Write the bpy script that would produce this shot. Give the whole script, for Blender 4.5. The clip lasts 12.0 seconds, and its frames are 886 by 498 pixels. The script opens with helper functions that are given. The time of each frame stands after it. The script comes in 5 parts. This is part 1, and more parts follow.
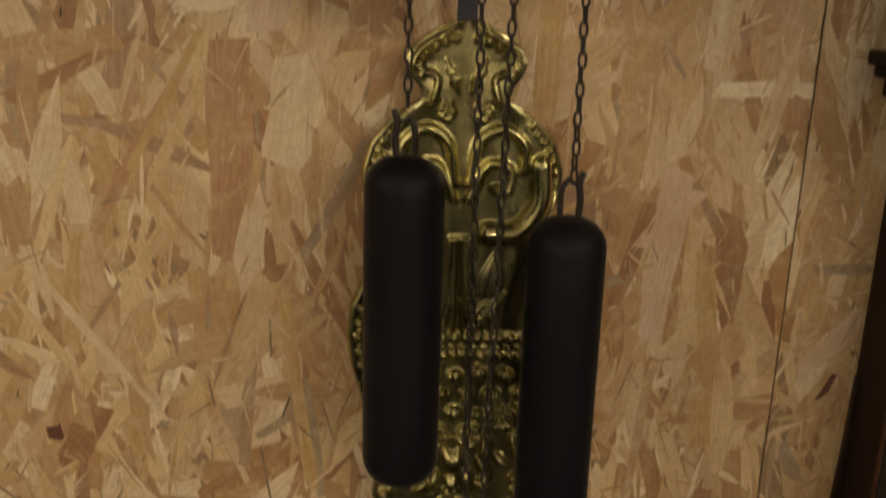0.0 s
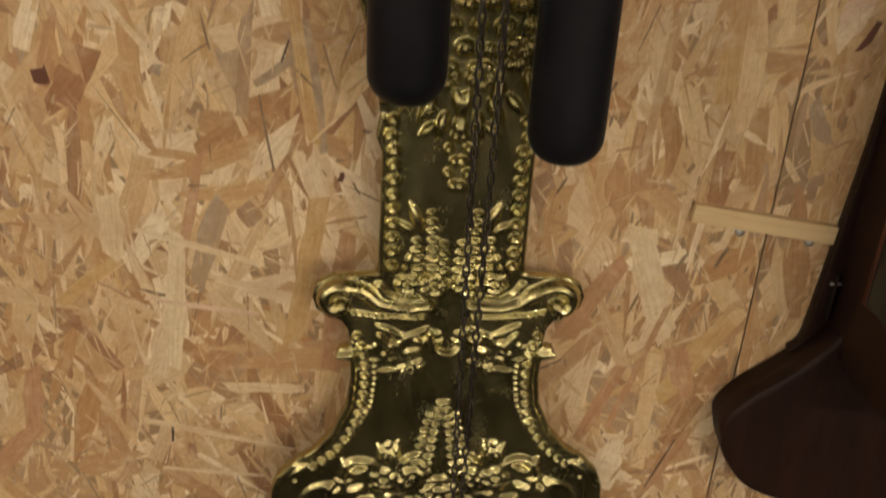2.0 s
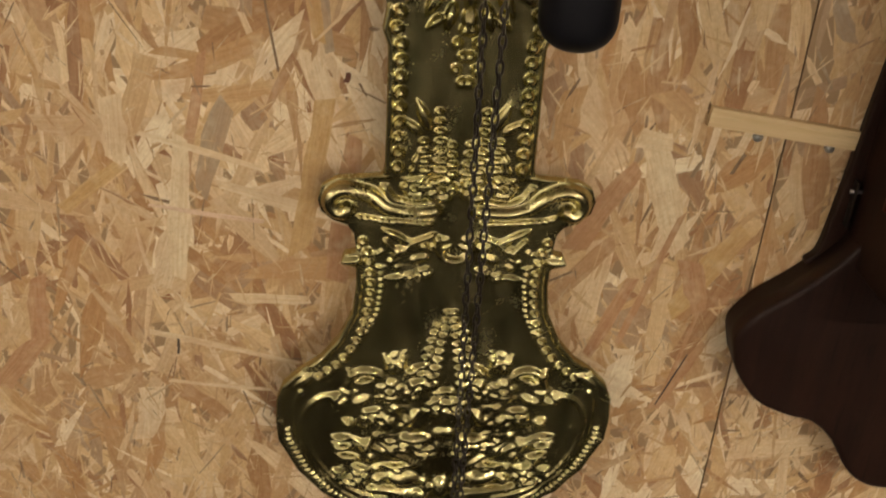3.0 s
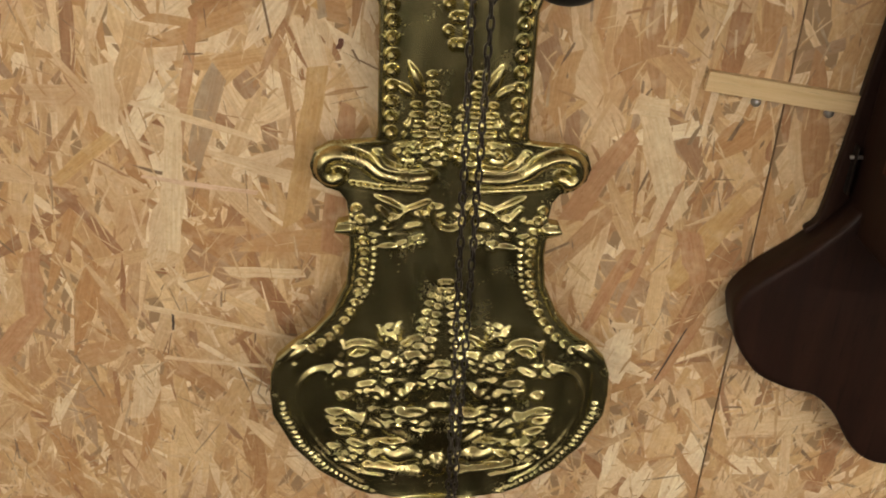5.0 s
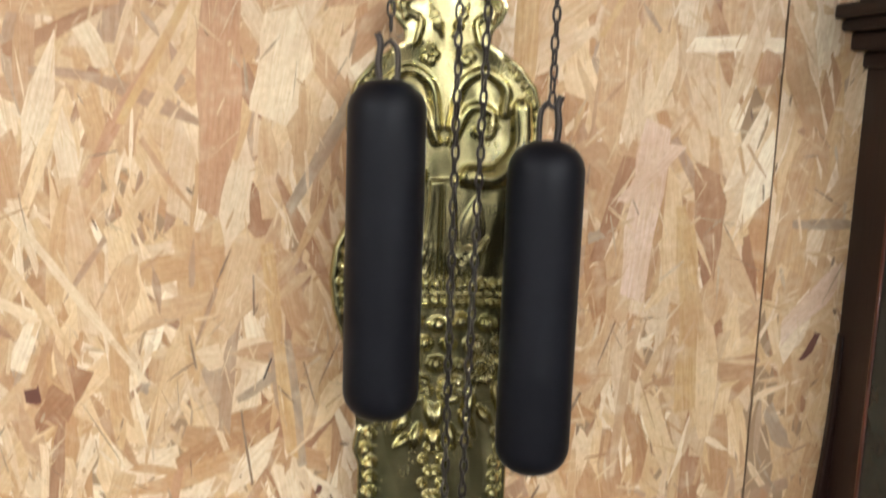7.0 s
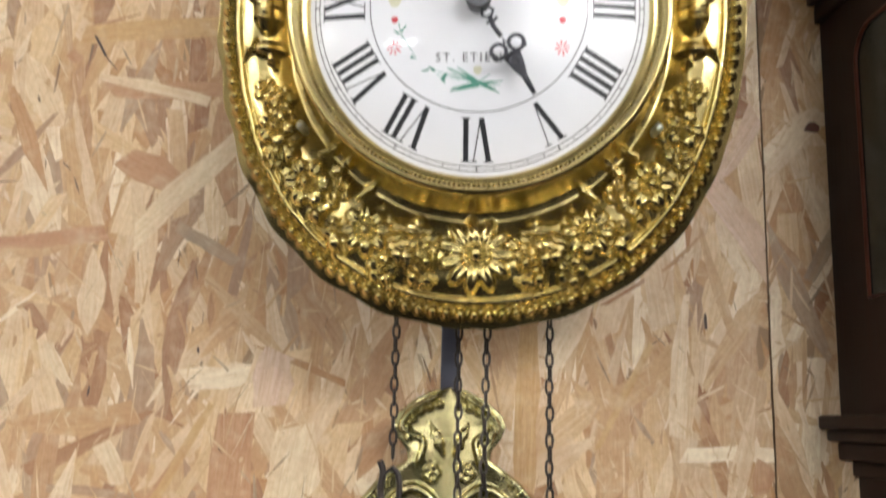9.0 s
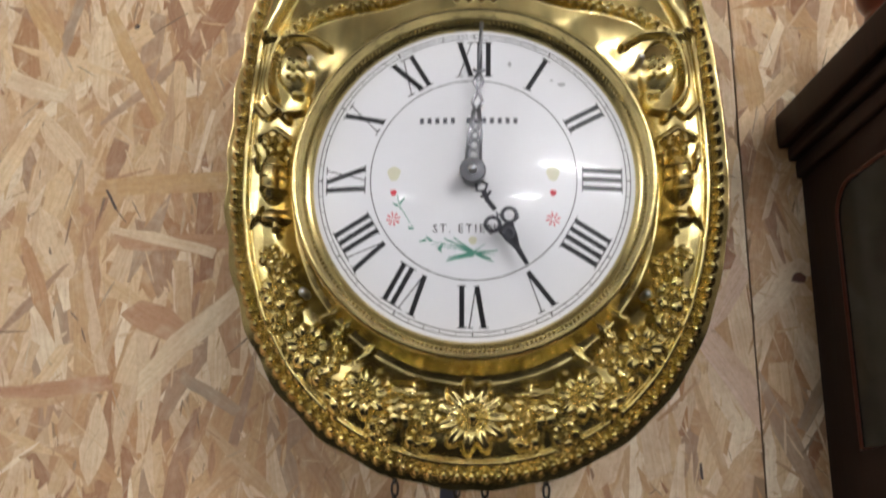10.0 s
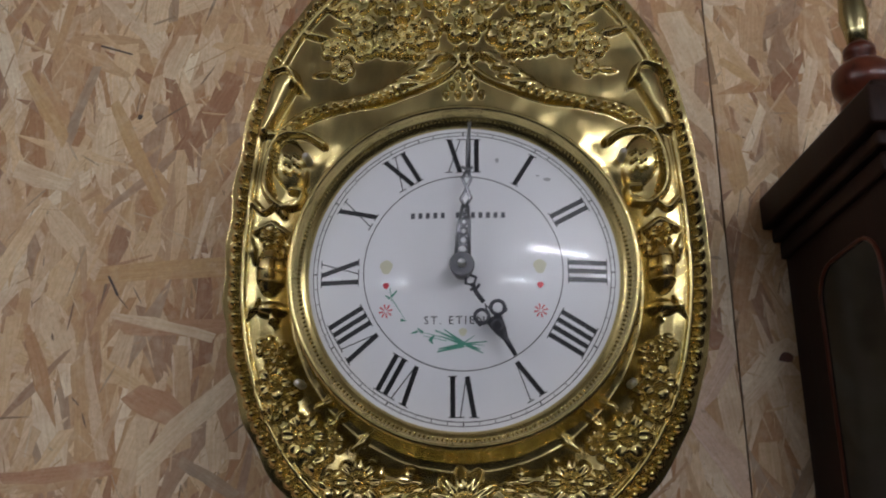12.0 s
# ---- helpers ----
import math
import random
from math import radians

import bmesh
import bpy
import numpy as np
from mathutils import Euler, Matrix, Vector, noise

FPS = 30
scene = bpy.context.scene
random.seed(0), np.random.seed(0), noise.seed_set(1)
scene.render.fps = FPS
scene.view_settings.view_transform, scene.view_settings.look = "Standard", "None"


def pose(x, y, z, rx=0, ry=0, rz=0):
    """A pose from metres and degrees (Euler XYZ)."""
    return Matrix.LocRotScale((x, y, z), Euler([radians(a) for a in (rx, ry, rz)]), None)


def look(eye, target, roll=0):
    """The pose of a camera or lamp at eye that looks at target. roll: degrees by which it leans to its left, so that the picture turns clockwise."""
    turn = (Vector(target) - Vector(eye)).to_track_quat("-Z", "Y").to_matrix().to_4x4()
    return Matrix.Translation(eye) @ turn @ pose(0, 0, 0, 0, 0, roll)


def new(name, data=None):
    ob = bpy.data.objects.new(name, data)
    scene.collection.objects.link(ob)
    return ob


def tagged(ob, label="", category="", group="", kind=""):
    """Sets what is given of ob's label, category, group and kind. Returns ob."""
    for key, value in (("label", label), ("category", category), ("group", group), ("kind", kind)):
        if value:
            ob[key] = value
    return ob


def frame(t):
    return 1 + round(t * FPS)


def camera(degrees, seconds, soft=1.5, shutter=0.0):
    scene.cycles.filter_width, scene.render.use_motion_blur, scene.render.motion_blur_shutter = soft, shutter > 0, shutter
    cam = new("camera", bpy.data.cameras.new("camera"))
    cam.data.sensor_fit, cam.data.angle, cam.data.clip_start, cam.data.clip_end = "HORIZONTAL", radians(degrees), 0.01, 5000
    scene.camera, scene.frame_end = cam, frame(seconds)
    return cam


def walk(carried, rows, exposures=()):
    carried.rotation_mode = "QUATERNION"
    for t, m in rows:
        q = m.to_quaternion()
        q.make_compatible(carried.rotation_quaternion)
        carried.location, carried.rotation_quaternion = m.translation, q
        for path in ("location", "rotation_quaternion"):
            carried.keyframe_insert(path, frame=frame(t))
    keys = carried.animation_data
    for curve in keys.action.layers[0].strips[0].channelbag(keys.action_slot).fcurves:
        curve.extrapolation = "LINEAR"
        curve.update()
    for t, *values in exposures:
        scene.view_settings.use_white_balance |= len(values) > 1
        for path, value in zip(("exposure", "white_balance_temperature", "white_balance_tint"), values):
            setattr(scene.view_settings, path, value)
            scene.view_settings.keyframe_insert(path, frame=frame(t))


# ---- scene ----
# ---------------------------------------------------------------- camera
cam = camera(49.7, 12.0, soft=1.9, shutter=0.6)
PATH = [
    (0, (-0.02, -0.787, 1.495), (-0.061, 1.129, 0.923), 1.7),
    (0.5, (-0.009, -0.788, 1.448), (-0.07, 1.098, 0.784), 1.6),
    (1, (-0.015, -0.791, 1.397), (-0.075, 1.06, 0.643), 1.7),
    (1.5, (-0.015, -0.791, 1.372), (-0.074, 1.03, 0.546), 2.1),
    (2, (-0.017, -0.788, 1.339), (-0.053, 0.983, 0.41), 3.0),
    (2.5, (-0.008, -0.792, 1.309), (-0.052, 0.963, 0.351), 3.1),
    (3, (-0.007, -0.794, 1.287), (-0.071, 0.935, 0.283), 3.0),
    (3.2, (-0.002, -0.8, 1.279), (-0.077, 0.926, 0.272), 2.6),
    (5, (0.009, -0.803, 1.25), (-0.077, 0.935, 0.265), 2.5),
    (5.5, (-0.002, -0.796, 1.27), (-0.071, 0.992, 0.376), 3.1),
    (6, (-0.005, -0.806, 1.294), (-0.067, 1.084, 0.644), 2.7),
    (6.5, (0.0, -0.813, 1.344), (-0.044, 1.126, 0.855), 2.7),
    (7, (-0.006, -0.826, 1.365), (-0.042, 1.144, 1.021), 2.0),
    (7.5, (-0.006, -0.833, 1.407), (-0.04, 1.153, 1.174), 1.8),
    (7.7, (-0.004, -0.837, 1.412), (-0.042, 1.155, 1.255), 1.7),
    (9.3, (0.008, -0.869, 1.433), (-0.089, 1.082, 1.863), 1.2),
    (9.5, (0.008, -0.875, 1.44), (-0.088, 1.069, 1.903), 1.3),
    (10, (0.011, -0.893, 1.46), (-0.084, 1.02, 2.036), 1.0),
    (10.5, (0.012, -0.907, 1.468), (-0.093, 0.99, 2.094), 0.7),
    (11, (0.012, -0.913, 1.473), (-0.093, 0.972, 2.133), 0.3),
    (11.5, (0.014, -0.914, 1.474), (-0.097, 0.967, 2.143), 0.2),
    (12, (0.02, -0.921, 1.475), (-0.078, 0.952, 2.17), 0.5),
]
walk(cam, [(t, look(eye, target, roll)) for t, eye, target, roll in PATH],
     exposures=[(0, -0.40, 8800, 12), (1.0, -0.12, 8400, 12), (2.5, 0.12, 7900, 13), (5, 0.38, 7500, 12), (6, 0.70, 6600, 10), (7, 1.12, 6000, 9), (9.5, 0.64, 6150, 11), (11, -0.13, 5850, 14), (12, -0.5, 5750, 14)])

# ---------------------------------------------------------------- world and lights
world = bpy.data.worlds.new("world")
world.use_nodes = True
scene.world = world
world.node_tree.nodes["Background"].inputs["Color"].default_value = (0.9, 0.95, 1.0, 1)
world.node_tree.nodes["Background"].inputs["Strength"].default_value = 0.05


# bare fluorescent tubes: x, y and watts; their fittings are built with the room
LAMP_Z = 2.76
TUBE_R, TUBE_L = 0.019, 1.5
# all but (1.9, -4.7) and the y -11.5 pair are added, unseen fill
LAMPS = [(-2.5, -2.2, 32), (2.7, -2.2, 50), (-3.6, -3.1, 42), (3.8, -3.1, 50), (-4.6, -4.7, 70), (1.9, -4.7, 180), (4.6, -7.2, 90), (-4.8, -7.2, 90), (-3.7, -11.5, 200), (2.2, -11.5, 240)]

# ---------------------------------------------------------------- materials


class Nodes:
    """A small wrapper to write node trees in short lines."""

    def __init__(self, name):
        self.mat = bpy.data.materials.new(name)
        self.mat.use_nodes = True
        self.tree = self.mat.node_tree
        self.bsdf = self.tree.nodes["Principled BSDF"]

    def add(self, kind, **inputs):
        n = self.tree.nodes.new(kind)
        for k, v in inputs.items():
            self.put(n.inputs[k.replace("_", " ")], v)
        return n

    def put(self, socket, v):
        if isinstance(v, bpy.types.NodeSocket):
            self.tree.links.new(v, socket)
        else:
            socket.default_value = v

    def set(self, **inputs):
        for k, v in inputs.items():
            self.put(self.bsdf.inputs[k.replace("_", " ")], v)
        return self.mat

    def coord(self, kind="Object", scale=(1, 1, 1)):
        c = self.add("ShaderNodeTexCoord").outputs[kind]
        return self.add("ShaderNodeMapping", Vector=c, Scale=scale).outputs[0]

    def noise(self, vec, scale, detail=4.0, rough=0.55, dist=0.0):
        return self.add("ShaderNodeTexNoise", Vector=vec, Scale=scale, Detail=detail, Roughness=rough, Distortion=dist).outputs["Fac"]

    def ramp(self, fac, stops, interp="LINEAR"):
        r = self.add("ShaderNodeValToRGB", Fac=fac)
        e = r.color_ramp
        e.interpolation = interp
        while len(e.elements) < len(stops):
            e.elements.new(0.5)
        for el, (p, c) in zip(e.elements, stops):
            el.position, el.color = p, (*c, 1) if len(c) == 3 else c
        return r.outputs["Color"]

    def mix(self, fac, a, b, mode="MIX"):
        m = self.add("ShaderNodeMix")
        m.data_type, m.blend_type = "RGBA", mode
        self.put(m.inputs[0], fac)
        self.put(m.inputs[6], a if isinstance(a, bpy.types.NodeSocket) else (*a, 1))
        self.put(m.inputs[7], b if isinstance(b, bpy.types.NodeSocket) else (*b, 1))
        return m.outputs[2]

    def math(self, op, a, b=0.0):
        m = self.add("ShaderNodeMath")
        m.operation = op
        self.put(m.inputs[0], a)
        self.put(m.inputs[1], b)
        return m.outputs[0]

    def span(self, v, a, b):
        return self.add("ShaderNodeMapRange", Value=v, To_Min=a, To_Max=b).outputs[0]

    def bump(self, height, strength=0.3, distance=0.001):
        return self.add("ShaderNodeBump", Height=height, Strength=strength, Distance=distance).outputs[0]


SPLINTER_STOPS = [(0.0, (0.44, 0.27, 0.14)), (0.2, (0.54, 0.35, 0.18)), (0.4, (0.72, 0.57, 0.37)), (0.6, (0.64, 0.46, 0.26)), (0.8, (0.74, 0.59, 0.39)), (0.95, (0.20, 0.13, 0.08))]
STRAND_STOPS = [(0.0, (0.46, 0.25, 0.11)), (0.10, (0.58, 0.38, 0.19)), (0.24, (0.77, 0.59, 0.35)), (0.36, (0.40, 0.21, 0.09)), (0.5, (0.82, 0.67, 0.45)),
                (0.62, (0.53, 0.33, 0.16)), (0.74, (0.88, 0.78, 0.58)), (0.85, (0.58, 0.38, 0.20)), (0.92, (0.32, 0.15, 0.07)), (1.0, (0.44, 0.32, 0.21))]


def strand_material(name, fixed=None, stops=STRAND_STOPS):
    n = Nodes(name)
    uv = n.add("ShaderNodeTexCoord").outputs["UV"]
    long_grain = n.noise(n.add("ShaderNodeMapping", Vector=uv, Scale=(18, 420, 1)).outputs[0], 1.0, 5, 0.6, 0.6)
    fleck = n.noise(n.add("ShaderNodeMapping", Vector=uv, Scale=(60, 900, 1)).outputs[0], 1.0, 3)
    stain = n.noise(n.coord("Object"), 22, 3)
    if fixed:
        base = n.mix(0.0, fixed, fixed)
    else:
        base = n.ramp(n.add("ShaderNodeNewGeometry").outputs["Random Per Island"], stops)
    # strands fade into the pressed resin and wood dust round them
    blend = n.noise(n.add("ShaderNodeMapping", Vector=uv, Scale=(24, 110, 1)).outputs[0], 1.0, 4, 0.6, 0.8)
    base = n.mix(n.math("MULTIPLY", n.ramp(blend, [(0.38, (0, 0, 0)), (0.66, (1, 1, 1))]), 0.36 if fixed else 0.18), base, (0.66, 0.48, 0.28))
    fibre = n.ramp(long_grain, [(0.34, (0, 0, 0)), (0.62, (1, 1, 1))])
    c = n.mix(n.math("MULTIPLY", fibre, 0.5), base, n.mix(1.0, base, (0.74, 0.60, 0.45), "MULTIPLY"))
    slit = n.ramp(fleck, [(0.0, (1, 1, 1)), (0.31, (1, 1, 1)), (0.36, (0, 0, 0))])
    c = n.mix(n.math("MULTIPLY", slit, 0.45), c, (0.26, 0.15, 0.08))
    crumb = n.noise(n.coord("Object"), 240, 5, 0.7)
    c = n.mix(n.math("MULTIPLY", n.ramp(crumb, [(0.50, (0, 0, 0)), (0.62, (1, 1, 1))]), 0.35), c, n.mix(1.0, c, (1.28, 1.32, 1.40), "MULTIPLY"))
    c = n.mix(n.math("MULTIPLY", n.ramp(crumb, [(0.36, (1, 1, 1)), (0.44, (0, 0, 0))]), 0.35), c, n.mix(1.0, c, (0.72, 0.60, 0.46), "MULTIPLY"))
    pale = n.ramp(n.noise(n.coord("Object"), 55, 4), [(0.52, (0, 0, 0)), (0.72, (1, 1, 1))])
    c = n.mix(n.math("MULTIPLY", pale, 0.3), c, (0.78, 0.65, 0.46))
    c = n.mix(n.math("MULTIPLY", n.ramp(stain, [(0.48, (0, 0, 0)), (0.70, (1, 1, 1))]), 0.36), c, (0.46, 0.25, 0.12))
    return n.set(Base_Color=c, Roughness=n.span(long_grain, 0.42, 0.62), Specular_IOR_Level=0.35,
                 Normal=n.bump(long_grain, 0.5, 0.0006))


def brass_material(name, bright, dull, rough, tarnish, wavy):
    n = Nodes(name)
    vec = n.coord("Object")
    cloud = n.noise(vec, 38, 4, 0.6)
    fine = n.noise(vec, 420, 3)
    patch = n.ramp(n.noise(vec, 14, 3), [(0.42, (0, 0, 0)), (0.68, (1, 1, 1))])
    c = n.mix(n.span(cloud, 0.0, 0.7), bright, dull)
    c = n.mix(n.math("MULTIPLY", patch, tarnish), c, (0.24, 0.19, 0.09))
    film = n.ramp(n.noise(n.coord("Object", (60, 60, 16)), 1.0, 4, 0.6), [(0.48, (0, 0, 0)), (0.66, (1, 1, 1))])
    c = n.mix(n.math("MULTIPLY", film, tarnish), c, (0.26, 0.26, 0.12))
    r = n.math("ADD", n.span(cloud, rough - 0.06, rough + 0.08), n.span(fine, -0.03, 0.05))
    return n.set(Base_Color=c, Metallic=1.0, Roughness=r, Normal=n.bump(n.noise(vec, 48, 2), wavy, 0.0016))


def wood_material(name, dark, light, scale, rough, coat=0.0):
    n = Nodes(name)
    vec = n.coord("Object", scale)
    g = n.noise(vec, 1.0, 6, 0.65, 1.2)
    pores = n.noise(n.coord("Object", tuple(s * 6 for s in scale)), 1.0, 3)
    c = n.mix(n.ramp(g, [(0.3, (0, 0, 0)), (0.7, (1, 1, 1))]), dark, light)
    c = n.mix(n.math("MULTIPLY", n.ramp(pores, [(0.3, (1, 1, 1)), (0.4, (0, 0, 0))]), 0.5), c, tuple(v * 0.4 for v in dark))
    return n.set(Base_Color=c, Roughness=n.span(g, rough - 0.06, rough + 0.1), Coat_Weight=coat, Coat_Roughness=0.2, Specular_IOR_Level=0.15,
                 Normal=n.bump(pores, 0.25, 0.0004))


def plain_material(name, colour, rough=0.5, metal=0.0, vary=0.15, bump=0.1, scale=60, **more):
    n = Nodes(name)
    vec = n.coord("Object")
    a = n.noise(vec, scale, 4)
    b = n.noise(vec, scale * 8, 3)
    c = n.mix(n.span(a, 0.0, 1.0), tuple(v * (1 - vary) for v in colour), tuple(min(1, v * (1 + vary)) for v in colour))
    return n.set(Base_Color=c, Metallic=metal, Roughness=n.span(b, rough - 0.06, rough + 0.08), Normal=n.bump(b, bump, 0.0004), **more)


def tube_material(watts):
    """Evenly glowing glass tube that gives off so many watts."""
    n = Nodes("lit_tube")
    return n.set(Base_Color=(0.8, 0.8, 0.8, 1), Emission_Color=(1.0, 0.97, 0.93, 1), Emission_Strength=watts / (math.pi * 2 * math.pi * TUBE_R * TUBE_L))


M_STRAND = strand_material("osb_strands")
M_SPLINTER = strand_material("fine_splinters", stops=SPLINTER_STOPS)
M_STRAND_RED = strand_material("red_strand", (0.47, 0.26, 0.14))
M_STRAND_PALE = strand_material("pale_strand", (0.76, 0.63, 0.43))
M_STRAND_GREY = strand_material("grey_strand", (0.38, 0.29, 0.20))
M_STRAND_PINK = strand_material("pink_strand", (0.70, 0.52, 0.39))
M_STRAND_OCHRE = strand_material("ochre_strand", (0.58, 0.38, 0.17))
M_KNOT = plain_material("dark_knot", (0.13, 0.045, 0.025), 0.5)
M_SLIT = plain_material("dark_slit", (0.07, 0.045, 0.03), 0.6)
M_CORE = plain_material("board_core", (0.34, 0.22, 0.12), 0.8)
M_BRASS = brass_material("polished_brass", (0.70, 0.56, 0.24), (0.54, 0.43, 0.17), 0.20, 0.4, 0.25)
M_BRASS_OLD = brass_material("old_brass", (0.62, 0.55, 0.29), (0.36, 0.31, 0.13), 0.23, 0.6, 0.22)
M_ENAMEL = plain_material("white_enamel", (0.80, 0.80, 0.82), 0.34, vary=0.02, bump=0.02, scale=20, Coat_Weight=0.28, Coat_Roughness=0.065)
M_INK = plain_material("black_dial_paint", (0.012, 0.012, 0.014), 0.35)
M_INK_GREY = plain_material("grey_dial_paint", (0.10, 0.10, 0.115), 0.35)
M_SCUFF = plain_material("worn_enamel", (0.42, 0.42, 0.43), 0.5)
M_RED = plain_material("red_dial_paint", (0.62, 0.06, 0.08), 0.4)
M_GREEN = plain_material("green_dial_paint", (0.08, 0.28, 0.20), 0.4)
M_YELLOW = plain_material("yellow_dial_paint", (0.67, 0.655, 0.49), 0.4)
M_STEEL = plain_material("blued_steel", (0.07, 0.07, 0.08), 0.36, 0.7)
M_STEEL_PALE = plain_material("polished_steel", (0.30, 0.30, 0.32), 0.42, 1.0)
M_HUB = plain_material("grey_steel", (0.13, 0.13, 0.14), 0.45, 0.8)
M_BLACK = plain_material("black_paint", (0.007, 0.007, 0.009), 0.46, vary=0.3, bump=0.2, scale=30, Specular_IOR_Level=0.13)
M_IRON = plain_material("dark_iron", (0.045, 0.037, 0.032), 0.42, 0.8)
M_ZINC = plain_material("zinc", (0.62, 0.63, 0.66), 0.3, 1.0)
M_ROD = plain_material("painted_rod", (0.07, 0.07, 0.09), 0.4, 0.5)
M_CASE = wood_material("dark_walnut", (0.012, 0.005, 0.0035), (0.025, 0.0105, 0.0065), (40, 40, 4), 0.5, 0.03)
M_CASE_RED = wood_material("red_mahogany", (0.06, 0.014, 0.008), (0.12, 0.03, 0.014), (40, 40, 6), 0.3, 0.4)
M_PINE = wood_material("pine", (0.60, 0.42, 0.22), (0.74, 0.57, 0.34), (5, 60, 190), 0.55)
M_GLASS = plain_material("dark_window_glass", (0.02, 0.022, 0.018), 0.12, vary=0.1, bump=0.01, Specular_IOR_Level=0.2)
M_PLASTER = plain_material("painted_plaster", (0.50, 0.48, 0.44), 0.8, scale=3)
M_CEILING = plain_material("white_ceiling_paint", (0.74, 0.73, 0.70), 0.8, scale=3)
M_FLOOR = plain_material("worn_floor", (0.017, 0.015, 0.013), 0.6, scale=5, Specular_IOR_Level=0.1)
M_DARKWALL = plain_material("grey_brown_boards", (0.17, 0.15, 0.12), 0.7, scale=4)
M_FIXTURE = plain_material("white_lamp_body", (0.75, 0.75, 0.75), 0.4)

# ---------------------------------------------------------------- mesh helpers


def mesh_object(name, data, material, parent=None, label=""):
    ob = new(name, data)
    if not data.materials:
        data.materials.append(material)
    if parent is not None:
        ob.parent = parent
    if label:
        ob["label"] = label
    return ob


def part(name, bm, material, parent=None, label="", smooth=True):
    data = bpy.data.meshes.new(name)
    bm.normal_update()
    bm.to_mesh(data)
    bm.free()
    if smooth:
        data.polygons.foreach_set("use_smooth", [True] * len(data.polygons))
    return mesh_object(name, data, material, parent, label)


def empty(name, label, category, group="", at=(0, 0, 0)):
    ob = new(name)
    ob.location = at
    return tagged(ob, label, category, group)


def box(bm, x0, x1, y0, y1, z0, z1, bevel=0.0):
    r = bmesh.ops.create_cube(bm, size=1.0)
    m = Matrix.Translation(((x0 + x1) / 2, (y0 + y1) / 2, (z0 + z1) / 2)) @ Matrix.Diagonal((x1 - x0, y1 - y0, z1 - z0, 1))
    bmesh.ops.transform(bm, matrix=m, verts=r["verts"])
    if bevel:
        edges = list({e for v in r["verts"] for e in v.link_edges})
        bmesh.ops.bevel(bm, geom=edges, offset=bevel, segments=2, affect="EDGES", profile=0.6)
    return bm


def boxed(*args):
    return box(bmesh.new(), *args)


def lathe(bm, profile, at=(0, 0, 0), axis="z", steps=40):
    """Turns rows of (radius, height) round an axis through at."""
    rings = []
    for r, h in profile:
        ring = []
        for k in range(steps):
            a = 2 * math.pi * k / steps
            u, v = r * math.cos(a), r * math.sin(a)
            p = (u, v, h) if axis == "z" else (u, h, v)
            ring.append(bm.verts.new((at[0] + p[0], at[1] + p[1], at[2] + p[2])))
        rings.append(ring)
    for a, b in zip(rings, rings[1:]):
        for k in range(steps):
            bm.faces.new((a[k], a[(k + 1) % steps], b[(k + 1) % steps], b[k]))
    for ring in (rings[0], rings[-1]):
        bm.faces.new(ring)
    bmesh.ops.recalc_face_normals(bm, faces=bm.faces[:])
    return bm


def tube(bm, points, radius, sides=8, closed=False):
    """A round wire along points."""
    pts = [Vector(p) for p in points]
    rings, n = [], len(pts)
    for i, p in enumerate(pts):
        a = pts[(i - 1) % n] if closed or i else pts[i]
        b = pts[(i + 1) % n] if closed or i < n - 1 else pts[i]
        d = (b - a).normalized()
        side = d.cross(Vector((0.13, 1, 0.07))).normalized()
        up = side.cross(d)
        rings.append([bm.verts.new(p + radius * (math.cos(2 * math.pi * k / sides) * side + math.sin(2 * math.pi * k / sides) * up)) for k in range(sides)])
    pairs = list(zip(rings, rings[1:])) + ([(rings[-1], rings[0])] if closed else [])
    for a, b in pairs:
        for k in range(sides):
            bm.faces.new((a[k], a[(k + 1) % sides], b[(k + 1) % sides], b[k]))
    if not closed:
        bm.faces.new(rings[0]), bm.faces.new(rings[-1])
    bmesh.ops.recalc_face_normals(bm, faces=bm.faces[:])
    return bm


def plate(bm, outline, y0, y1, bevel=0.0):
    """A board with an outline in x and z, from y0 (front) to y1 (back)."""
    front = [bm.verts.new((x, y0, z)) for x, z in outline]
    back = [bm.verts.new((x, y1, z)) for x, z in outline]
    n = len(outline)
    f = bm.faces.new(front)
    bm.faces.new(back[::-1])
    for i in range(n):
        bm.faces.new((front[i], back[i], back[(i + 1) % n], front[(i + 1) % n]))
    bmesh.ops.recalc_face_normals(bm, faces=bm.faces[:])
    if bevel:
        bmesh.ops.bevel(bm, geom=list(f.edges), offset=bevel, segments=3, affect="EDGES", profile=0.6)
    return bm


def curve_points(ctrl, per=10):
    """Catmull-Rom through 2D control points."""
    p = [np.array(c, float) for c in ctrl]
    p = [2 * p[0] - p[1]] + p + [2 * p[-1] - p[-2]]
    out = []
    for a, b, c, d in zip(p, p[1:], p[2:], p[3:]):
        for k in range(per):
            s = k / per
            out.append(0.5 * (2 * b + (c - a) * s + (2 * a - 5 * b + 4 * c - d) * s**2 + (3 * b - a - 3 * c + d) * s**3))
    return np.array(out + [p[-2]])


# ---------------------------------------------------------------- the room
def structure(name, bm, material, smooth=False):
    return tagged(part(name, bm, material, smooth=smooth), kind="structure")


